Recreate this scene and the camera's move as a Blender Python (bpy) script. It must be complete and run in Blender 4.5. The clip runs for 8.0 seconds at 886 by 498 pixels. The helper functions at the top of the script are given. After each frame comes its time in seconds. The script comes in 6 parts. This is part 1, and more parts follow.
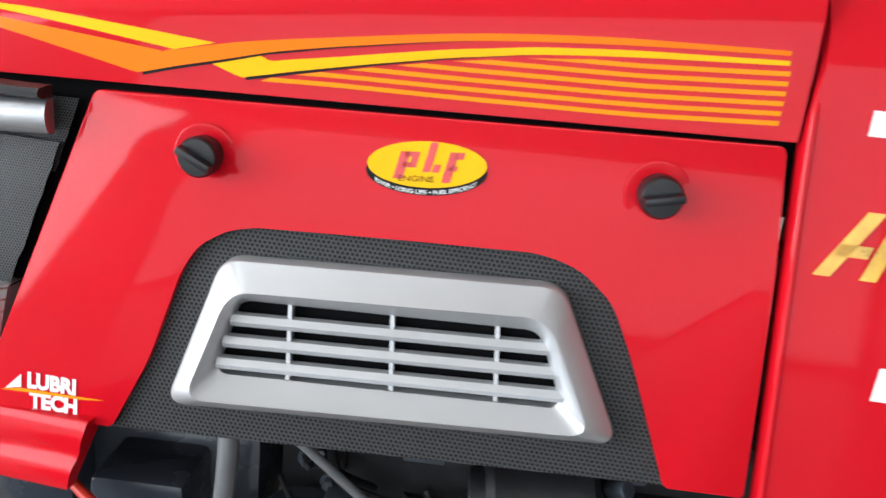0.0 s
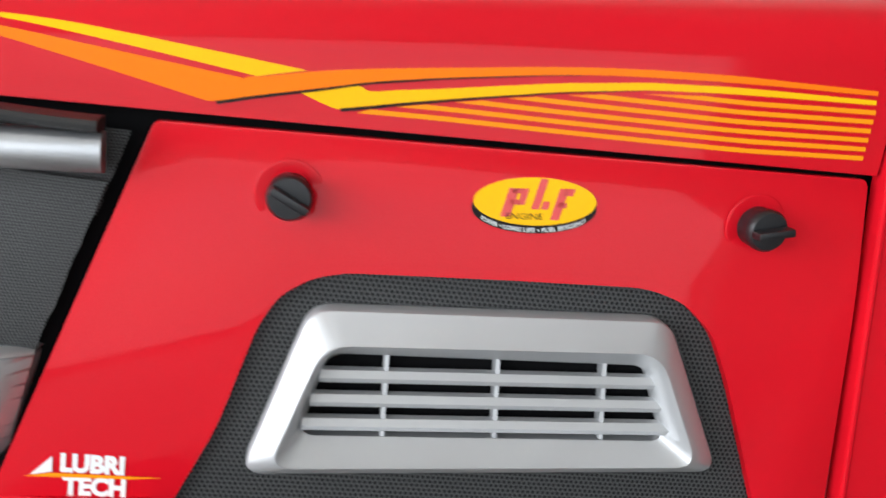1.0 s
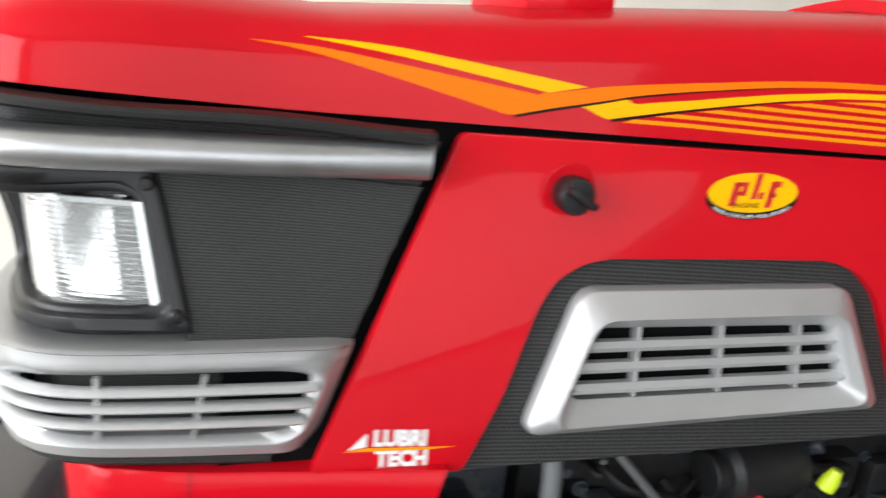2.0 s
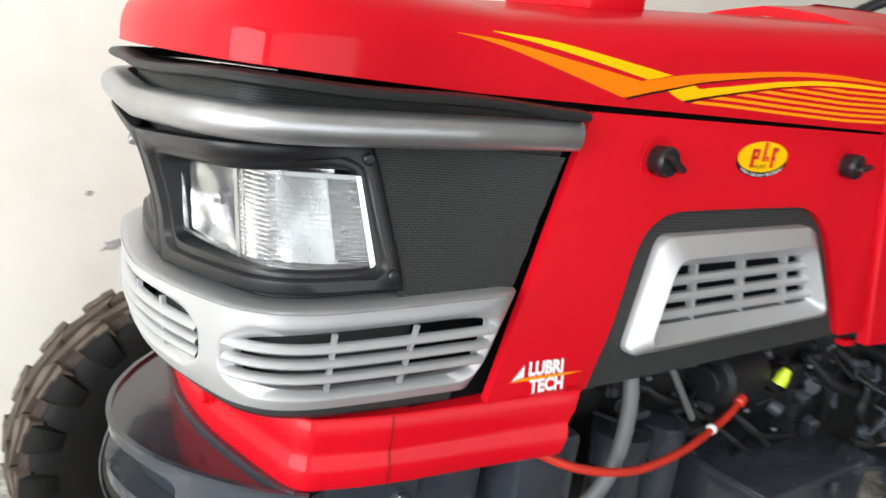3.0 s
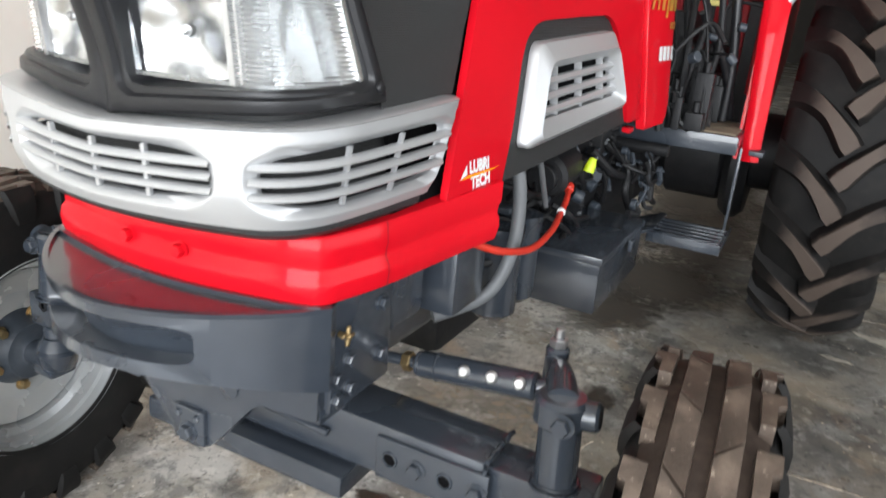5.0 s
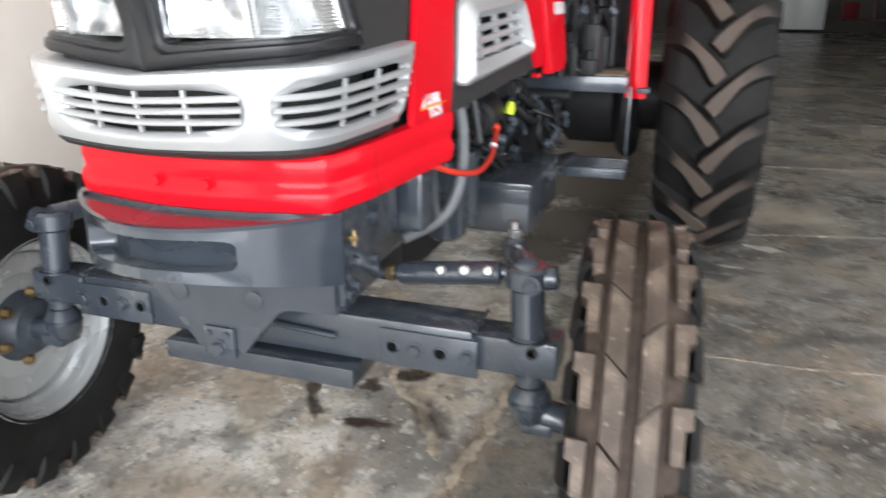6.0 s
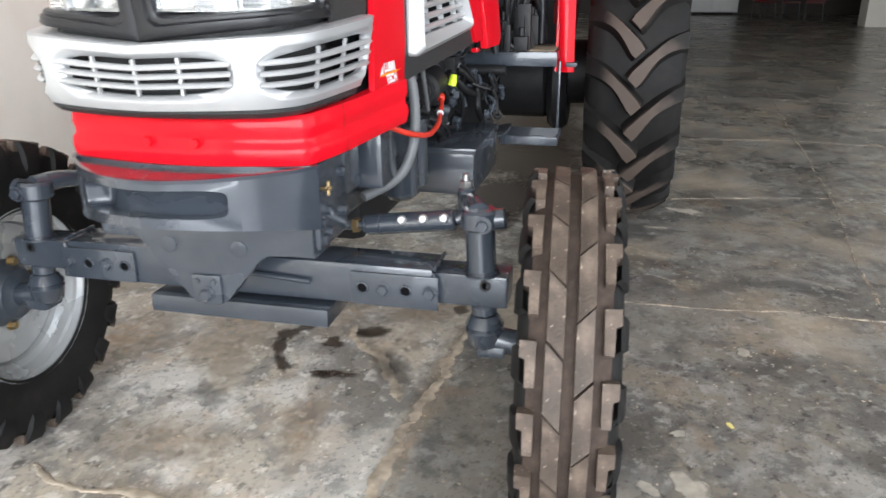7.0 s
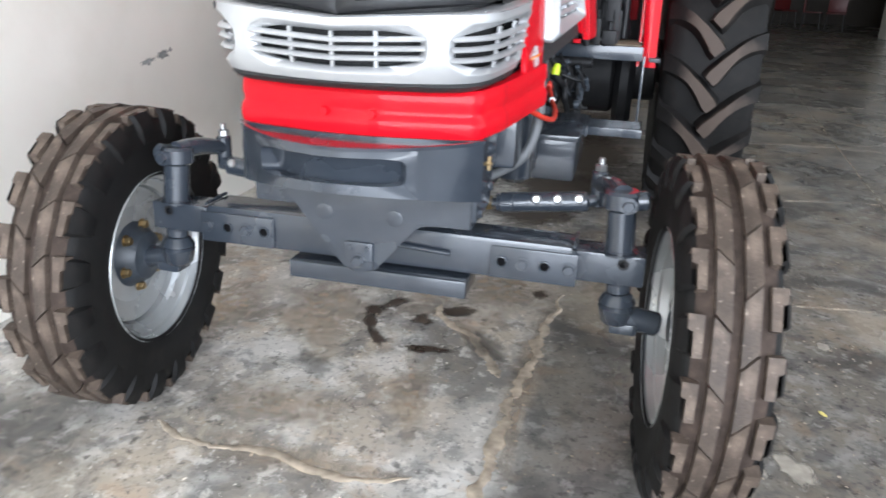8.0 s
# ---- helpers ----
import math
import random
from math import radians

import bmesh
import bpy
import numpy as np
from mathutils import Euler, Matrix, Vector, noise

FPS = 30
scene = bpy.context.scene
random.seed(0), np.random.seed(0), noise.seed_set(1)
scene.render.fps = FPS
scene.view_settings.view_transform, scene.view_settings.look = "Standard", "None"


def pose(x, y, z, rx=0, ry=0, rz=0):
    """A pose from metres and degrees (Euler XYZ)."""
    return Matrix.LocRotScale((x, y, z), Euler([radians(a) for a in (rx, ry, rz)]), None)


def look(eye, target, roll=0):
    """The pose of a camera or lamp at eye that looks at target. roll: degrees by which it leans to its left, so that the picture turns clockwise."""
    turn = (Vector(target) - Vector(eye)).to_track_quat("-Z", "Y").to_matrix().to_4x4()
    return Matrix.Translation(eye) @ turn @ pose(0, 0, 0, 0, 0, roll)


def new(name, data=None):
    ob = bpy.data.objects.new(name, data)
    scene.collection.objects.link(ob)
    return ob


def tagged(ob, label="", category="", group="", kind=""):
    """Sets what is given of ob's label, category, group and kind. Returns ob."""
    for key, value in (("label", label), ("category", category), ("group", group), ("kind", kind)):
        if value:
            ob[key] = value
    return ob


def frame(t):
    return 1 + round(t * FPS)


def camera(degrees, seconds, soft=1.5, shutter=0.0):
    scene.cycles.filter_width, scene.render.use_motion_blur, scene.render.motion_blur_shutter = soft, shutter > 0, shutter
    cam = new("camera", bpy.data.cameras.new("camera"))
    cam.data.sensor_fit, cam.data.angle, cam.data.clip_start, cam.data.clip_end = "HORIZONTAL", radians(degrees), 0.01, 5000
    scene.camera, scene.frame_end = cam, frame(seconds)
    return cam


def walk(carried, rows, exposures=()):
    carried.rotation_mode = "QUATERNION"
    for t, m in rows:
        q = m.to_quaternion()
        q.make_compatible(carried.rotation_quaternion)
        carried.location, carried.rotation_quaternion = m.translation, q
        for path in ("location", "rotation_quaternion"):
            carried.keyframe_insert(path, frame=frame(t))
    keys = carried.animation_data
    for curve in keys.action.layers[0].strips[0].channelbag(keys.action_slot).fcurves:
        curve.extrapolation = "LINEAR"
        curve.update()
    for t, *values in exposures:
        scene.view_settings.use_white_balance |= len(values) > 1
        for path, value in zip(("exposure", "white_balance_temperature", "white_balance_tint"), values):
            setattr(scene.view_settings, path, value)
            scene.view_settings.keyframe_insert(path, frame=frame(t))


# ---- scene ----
cam = camera(61.8, 8.0, shutter=0.5)
PATH = [
    (0, (0.636, -1.027, 1.343), (0.587, 0.892, 0.784), 6.2),
    (0.5, (0.501, -0.972, 1.329), (0.635, 0.946, 0.777), 6.8),
    (1, (0.359, -0.962, 1.342), (0.763, 0.928, 0.829), 7.8),
    (1.5, (0.148, -1.009, 1.37), (0.732, 0.824, 0.822), 8.1),
    (2, (-0.048, -0.976, 1.319), (0.626, 0.84, 0.823), 7.5),
    (2.2, (-0.142, -0.956, 1.304), (0.571, 0.85, 0.823), 7.2),
    (3.3, (-0.592, -0.882, 1.263), (0.768, 0.509, 0.797), 9.2),
    (3.5, (-0.634, -0.85, 1.261), (0.795, 0.466, 0.786), 9.8),
    (4, (-0.692, -0.774, 1.237), (0.813, 0.453, 0.756), 10.1),
    (4.2, (-0.715, -0.779, 1.220), (0.832, 0.402, 0.760), 8.3),
    (4.5, (-0.723, -0.761, 1.194), (0.914, 0.263, 0.671), 8.2),
    (4.7, (-0.748, -0.745, 1.18), (0.921, 0.172, 0.568), 6.8),
    (5.8, (-1.057, -0.713, 1.104), (0.701, -0.018, 0.449), 1.5),
    (6, (-1.114, -0.741, 1.1), (0.676, -0.138, 0.442), 0.1),
    (6.2, (-1.172, -0.769, 1.099), (0.642, -0.257, 0.429), 0.4),
    (6.5, (-1.247, -0.798, 1.095), (0.575, -0.328, 0.417), -0.3),
    (7, (-1.319, -0.754, 1.085), (0.508, -0.318, 0.398), -0.4),
    (7.5, (-1.425, -0.626, 1.072), (0.405, -0.21, 0.382), 0.1),
    (8, (-1.46, -0.485, 1.065), (0.363, -0.053, 0.365), 2.2),
]
walk(cam, [(t, look(eye, target, roll)) for t, eye, target, roll in PATH],
     [(0, 0.07, 6080, 10), (1, -0.10, 6200, 10), (2, -0.16, 6450, 10), (3.5, -0.09, 6400, 10), (4, -0.05, 6380, 10), (4.5, -0.09, 6350, 10), (6, 0.19, 6250, 11), (7, 0.20, 6200, 11), (8, 0.15, 5900, 11)])

# ---- world and light ----
from mathutils.bvhtree import BVHTree

world = bpy.data.worlds.new("world")
scene.world = world
world.use_nodes = True
wn = world.node_tree.nodes
sky = wn.new("ShaderNodeTexSky")
sky.sky_type, sky.sun_disc = "NISHITA", False
sky.sun_elevation, sky.sun_rotation = radians(50), radians(240)
world.node_tree.links.new(sky.outputs["Color"], wn["Background"].inputs["Color"])
wn["Background"].inputs["Strength"].default_value = 0.10


def area_lamp(name, m, sx, sy, watts, colour):
    data = bpy.data.lights.new(name, "AREA")
    data.shape, data.size, data.size_y, data.energy, data.color = "RECTANGLE", sx, sy, watts, colour
    ob = new(name, data)
    ob.matrix_world = m
    return tagged(ob, "daylight entering through a wide opening", "daylight", kind="structure")


area_lamp("daylight_front", look((-6.35, -2.7, 2.0), (0.6, -0.4, 0.9)), 7.4, 3.6, 900, (0.95, 0.98, 1.0))
area_lamp("daylight_side", look((-0.3, -7.9, 1.95), (0.3, 0.0, 1.4)), 8.6, 3.7, 280, (0.95, 0.98, 1.0))
sun_data = bpy.data.lights.new("sun", "SUN")
sun_data.energy, sun_data.angle, sun_data.color = 1.0, radians(12), (1, 0.97, 0.92)
sun = new("sun", sun_data)
sun.matrix_world = look((-6, -9, 12), (0, 0, 0))


# ---- materials ----
def material(name, colour, rough=0.5, metal=0.0, var=0.12, scale=8.0, bump=0.0, bump_scale=60.0, coat=0.0, rough_var=0.08, dust=0.0,
             dust_colour=(0.35, 0.3, 0.25), spec=0.5, flecks=0.0, mud=None):
    m = bpy.data.materials.new(name)
    m.use_nodes = True
    n, l = m.node_tree.nodes, m.node_tree.links
    b = n["Principled BSDF"]
    b.inputs["Metallic"].default_value, b.inputs["Coat Weight"].default_value, b.inputs["Coat Roughness"].default_value = metal, coat, 0.06
    b.inputs["Specular IOR Level"].default_value = spec
    tc = n.new("ShaderNodeTexCoord")
    big, fine = n.new("ShaderNodeTexNoise"), n.new("ShaderNodeTexNoise")
    big.inputs["Scale"].default_value, big.inputs["Detail"].default_value = scale, 6
    fine.inputs["Scale"].default_value, fine.inputs["Detail"].default_value = bump_scale, 4
    l.new(tc.outputs["Object"], big.inputs["Vector"]), l.new(tc.outputs["Object"], fine.inputs["Vector"])
    ramp = n.new("ShaderNodeMapRange")
    ramp.inputs["From Min"].default_value, ramp.inputs["From Max"].default_value = 0.3, 0.7
    ramp.inputs["To Min"].default_value, ramp.inputs["To Max"].default_value = 1 - var, 1 + var
    l.new(big.outputs["Fac"], ramp.inputs["Value"])
    mul = n.new("ShaderNodeMix")
    mul.data_type, mul.blend_type = "RGBA", "MULTIPLY"
    mul.inputs[0].default_value = 1.0
    mul.inputs[6].default_value = (*colour, 1)
    l.new(ramp.outputs["Result"], mul.inputs[7])
    out = mul.outputs[2]
    if dust:
        mix = n.new("ShaderNodeMix")
        mix.data_type = "RGBA"
        mask = n.new("ShaderNodeMapRange")
        mask.inputs["From Min"].default_value, mask.inputs["From Max"].default_value, mask.inputs["To Max"].default_value = 0.5, 0.72, dust
        mixed = n.new("ShaderNodeTexNoise")
        mixed.inputs["Scale"].default_value, mixed.inputs["Detail"].default_value = scale * 3.1, 8
        l.new(tc.outputs["Object"], mixed.inputs["Vector"])
        l.new(mixed.outputs["Fac"], mask.inputs["Value"]), l.new(mask.outputs["Result"], mix.inputs[0])
        l.new(out, mix.inputs[6])
        mix.inputs[7].default_value = (*dust_colour, 1)
        out = mix.outputs[2]
    if flecks:
        tex, lim, mix = n.new("ShaderNodeTexNoise"), n.new("ShaderNodeMapRange"), n.new("ShaderNodeMix")
        mix.data_type = "RGBA"
        tex.inputs["Scale"].default_value, tex.inputs["Detail"].default_value = 120, 4
        lim.inputs["From Min"].default_value, lim.inputs["From Max"].default_value, lim.inputs["To Max"].default_value = 0.655, 0.70, flecks
        l.new(tc.outputs["Object"], tex.inputs["Vector"]), l.new(tex.outputs["Fac"], lim.inputs["Value"]), l.new(lim.outputs[0], mix.inputs[0])
        l.new(out, mix.inputs[6])
        mix.inputs[7].default_value = (0.42, 0.35, 0.28, 1)
        out = mix.outputs[2]
    if mud:
        # dried mud where the attribute says the lug meets the ground
        at, add, lim, mix = n.new("ShaderNodeAttribute"), n.new("ShaderNodeMath"), n.new("ShaderNodeMapRange"), n.new("ShaderNodeMix")
        at.attribute_name, mix.data_type = "mud", "RGBA"
        lim.inputs["From Min"].default_value, lim.inputs["From Max"].default_value = 0.85, 1.25
        l.new(at.outputs["Fac"], add.inputs[0]), l.new(big.outputs["Fac"], add.inputs[1]), l.new(add.outputs[0], lim.inputs["Value"])
        l.new(lim.outputs[0], mix.inputs[0]), l.new(out, mix.inputs[6])
        mix.inputs[7].default_value = (*mud, 1)
        out = mix.outputs[2]
    l.new(out, b.inputs["Base Color"])
    rr = n.new("ShaderNodeMapRange")
    rr.inputs["To Min"].default_value, rr.inputs["To Max"].default_value = max(0.02, rough - rough_var), min(1, rough + rough_var)
    l.new(big.outputs["Fac"], rr.inputs["Value"]), l.new(rr.outputs["Result"], b.inputs["Roughness"])
    if bump:
        bp = n.new("ShaderNodeBump")
        bp.inputs["Strength"].default_value, bp.inputs["Distance"].default_value = bump, 0.002
        l.new(fine.outputs["Fac"], bp.inputs["Height"]), l.new(bp.outputs["Normal"], b.inputs["Normal"])
    return m


def perforated(name, pitch=0.0035):
    """Black plastic sheet with rows of small holes, laid out in metres on the UV map."""
    m = material(name, (0.035, 0.036, 0.038), 0.5, var=0.1, bump=0.1, spec=0.25)
    n, l = m.node_tree.nodes, m.node_tree.links
    b = n["Principled BSDF"]

    def op(kind, a, c=None):
        k = n.new("ShaderNodeMath")
        k.operation = kind
        for i, v in enumerate((a, c)):
            if v is None:
                continue
            if isinstance(v, (int, float)):
                k.inputs[i].default_value = v
            else:
                l.new(v, k.inputs[i])
        return k.outputs[0]

    uv, sep = n.new("ShaderNodeUVMap"), n.new("ShaderNodeSeparateXYZ")
    l.new(uv.outputs[0], sep.inputs[0])
    v = op("MULTIPLY", sep.outputs[1], 1 / (pitch * 0.866))
    row = op("FLOOR", v)
    u = op("ADD", op("MULTIPLY", sep.outputs[0], 1 / pitch), op("MULTIPLY", op("MODULO", op("ADD", row, 1000), 2), 0.5))
    du, dv = op("SUBTRACT", op("FRACT", u), 0.5), op("MULTIPLY", op("SUBTRACT", op("FRACT", v), 0.5), 0.866)
    d = op("SQRT", op("ADD", op("MULTIPLY", du, du), op("MULTIPLY", dv, dv)))
    hole = n.new("ShaderNodeMapRange")
    hole.inputs["From Min"].default_value, hole.inputs["From Max"].default_value = 0.30, 0.38
    l.new(d, hole.inputs["Value"])
    mix = n.new("ShaderNodeMix")
    mix.data_type = "RGBA"
    l.new(hole.outputs[0], mix.inputs[0])
    mix.inputs[6].default_value, mix.inputs[7].default_value = (0.003, 0.003, 0.003, 1), (0.055, 0.056, 0.056, 1)
    l.new(mix.outputs[2], b.inputs["Base Color"])
    bp = n.new("ShaderNodeBump")
    bp.inputs["Strength"].default_value, bp.inputs["Distance"].default_value = 0.6, 0.002
    l.new(hole.outputs[0], bp.inputs["Height"]), l.new(bp.outputs["Normal"], b.inputs["Normal"])
    return m


RED = material("red_paint", (0.57, 0.005, 0.0135), 0.42, var=0.04, scale=3, coat=0.30, rough_var=0.05, spec=0.03, bump=0.02, bump_scale=300)
RED_DULL = material("red_paint_dull", (0.24, 0.006, 0.010), 0.5, var=0.2, scale=5, coat=0.0, bump=0.04, spec=0.2)
SILVER = material("silver_plastic", (0.53, 0.535, 0.542), 0.40, 0.58, var=0.04, scale=6, bump=0.10, bump_scale=700)
SILVER_BAR = material("worn_silver_bar", (0.43, 0.435, 0.445), 0.36, 0.85, var=0.10, scale=14, bump=0.12, bump_scale=500, dust=0.1, dust_colour=(0.26, 0.26, 0.26))
BLACK = material("black_plastic", (0.012, 0.012, 0.0135), 0.36, var=0.2, scale=10, bump=0.08, bump_scale=420, spec=0.4)
RUBBER = material("black_rubber_trim", (0.010, 0.010, 0.010), 0.5, var=0.2, scale=10, bump=0.08, bump_scale=200)
MESH = perforated("perforated_black_mesh")
VENT_MESH = perforated("perforated_vent_mesh", 0.0054)
GREY = material("dark_grey_paint", (0.034, 0.041, 0.052), 0.26, var=0.15, scale=6, coat=0.6, bump=0.2, bump_scale=38, dust=0.12,
                dust_colour=(0.075, 0.082, 0.092))
GREY_MATT = material("grey_painted_casting", (0.035, 0.043, 0.054), 0.42, var=0.2, scale=12, bump=0.4, bump_scale=90, dust=0.2,
                     dust_colour=(0.1, 0.1, 0.1))
ENGINE = material("engine_casting_black", (0.012, 0.012, 0.013), 0.5, var=0.3, scale=14, bump=0.4, bump_scale=80, dust=0.35, dust_colour=(0.03, 0.028, 0.027), spec=0.3)
RIM = material("silver_rim_paint", (0.46, 0.47, 0.47), 0.27, 0.5, var=0.06, scale=7, bump=0.06, dust=0.1, dust_colour=(0.3, 0.27, 0.23))
TYRE = material("tyre_rubber", (0.009, 0.0085, 0.0082), 0.65, var=0.25, scale=9, bump=0.15, bump_scale=120, dust=0.3, dust_colour=(0.026, 0.022, 0.019), spec=0.22)
TREAD = material("dusty_tread_rubber", (0.078, 0.058, 0.045), 0.6, var=0.6, scale=9, bump=0.9, bump_scale=160, dust=0.65, dust_colour=(0.180, 0.136, 0.104), spec=0.35, flecks=0.5)
GROOVE = material("muddy_groove_rubber", (0.042, 0.030, 0.024), 0.8, var=0.4, scale=25, bump=0.4, bump_scale=150, dust=0.6, dust_colour=(0.075, 0.054, 0.041), spec=0.2)
REAR_TREAD = material("rear_tread_rubber", (0.010, 0.009, 0.0085), 0.65, var=0.3, scale=10, bump=0.3, bump_scale=120, dust=0.3, dust_colour=(0.026, 0.022, 0.019), spec=0.25, mud=(0.080, 0.061, 0.050))
BRASS = material("brass_plated_steel", (0.33, 0.24, 0.12), 0.4, 0.9, var=0.2, scale=40)
STEEL = material("bright_steel", (0.5, 0.5, 0.5), 0.3, 0.9, var=0.15, scale=40)
YELLOW = material("yellow_vinyl", (0.93, 0.48, 0.002), 0.4, var=0.02, coat=0.04, spec=0.06)
ORANGE = material("orange_vinyl", (0.93, 0.19, 0.003), 0.4, var=0.02, coat=0.04, spec=0.06)
ORANGE_LINE = material("amber_vinyl", (0.93, 0.29, 0.004), 0.4, var=0.02, coat=0.04, spec=0.06)
INK = material("black_vinyl", (0.010, 0.007, 0.007), 0.45, var=0.05, coat=0.04, spec=0.08)
WHITE = material("white_vinyl", (0.8, 0.8, 0.8), 0.35, var=0.03, coat=0.3)
RED_INK = material("red_vinyl", (0.6, 0.015, 0.01), 0.35, var=0.03, coat=0.3)
GOLD = material("gold_foil_vinyl", (0.72, 0.40, 0.05), 0.3, 0.4, var=0.3, scale=30, coat=0.5)
HOSE = material("grey_rubber_hose", (0.13, 0.135, 0.14), 0.5, var=0.1, scale=20, bump=0.1)
RED_HOSE = material("red_cable_sheath", (0.55, 0.03, 0.015), 0.4, var=0.1, scale=20)
LIME = material("lime_yellow_cap", (0.55, 0.7, 0.02), 0.4, var=0.05)
REFLECTOR = material("chrome_reflector", (0.66, 0.67, 0.68), 0.22, 1.0, var=0.05, scale=30, bump=0.3, bump_scale=60)
WRAP = material("plastic_wrapped_seat", (0.3, 0.31, 0.33), 0.22, var=0.25, scale=16, coat=0.6, bump=0.6, bump_scale=30)
CREAM = material("cream_wall_paint", (0.85, 0.815, 0.74), 0.7, var=0.05, scale=1.6, bump=0.25, bump_scale=25, dust=0.16, dust_colour=(0.6, 0.54, 0.44))
CEIL = material("ceiling_paint", (0.6, 0.58, 0.54), 0.8, var=0.06, scale=2)
DOORPAINT = material("dark_door_paint", (0.03, 0.027, 0.025), 0.5, var=0.2)
CHAIRRED = material("maroon_chair_plastic", (0.12, 0.012, 0.012), 0.4, var=0.15)
APPLIANCE = material("white_enamel", (0.7, 0.7, 0.69), 0.35, var=0.04)
DARKWALL = material("dim_brown_wall", (0.07, 0.06, 0.05), 0.7, var=0.15, scale=1.5)
YELLOW_DUST = material("yellow_paper", (0.7, 0.6, 0.2), 0.7, var=0.1)
CONCRETE_JOINT = material("pale_joint_mortar", (0.40, 0.335, 0.26), 0.8, var=0.4, scale=25, bump=0.5, bump_scale=120)


def broken(m, scale, lo, hi):
    """Lets a thin layer wear away in patches."""
    n, l = m.node_tree.nodes, m.node_tree.links
    tc, tex, lim = n.new("ShaderNodeTexCoord"), n.new("ShaderNodeTexNoise"), n.new("ShaderNodeMapRange")
    tex.inputs["Scale"].default_value, tex.inputs["Detail"].default_value, tex.inputs["Roughness"].default_value = scale, 8, 0.7
    lim.inputs["From Min"].default_value, lim.inputs["From Max"].default_value = lo, hi
    l.new(tc.outputs["Object"], tex.inputs["Vector"]), l.new(tex.outputs["Fac"], lim.inputs["Value"])
    l.new(lim.outputs[0], n["Principled BSDF"].inputs["Alpha"])
    return m


WORN_JOINT = broken(material("worn_joint_mortar", (0.36, 0.30, 0.235), 0.8, var=0.4, scale=25, bump=0.5, bump_scale=120), 14, 0.40, 0.62)
LENS = bpy.data.materials.new("clear_lens")
LENS.use_nodes = True
lens_b = LENS.node_tree.nodes["Principled BSDF"]
lens_b.inputs["Base Color"].default_value = (0.97, 0.98, 0.98, 1)
lens_b.inputs["Transmission Weight"].default_value, lens_b.inputs["Roughness"].default_value, lens_b.inputs["IOR"].default_value = 1.0, 0.04, 1.35


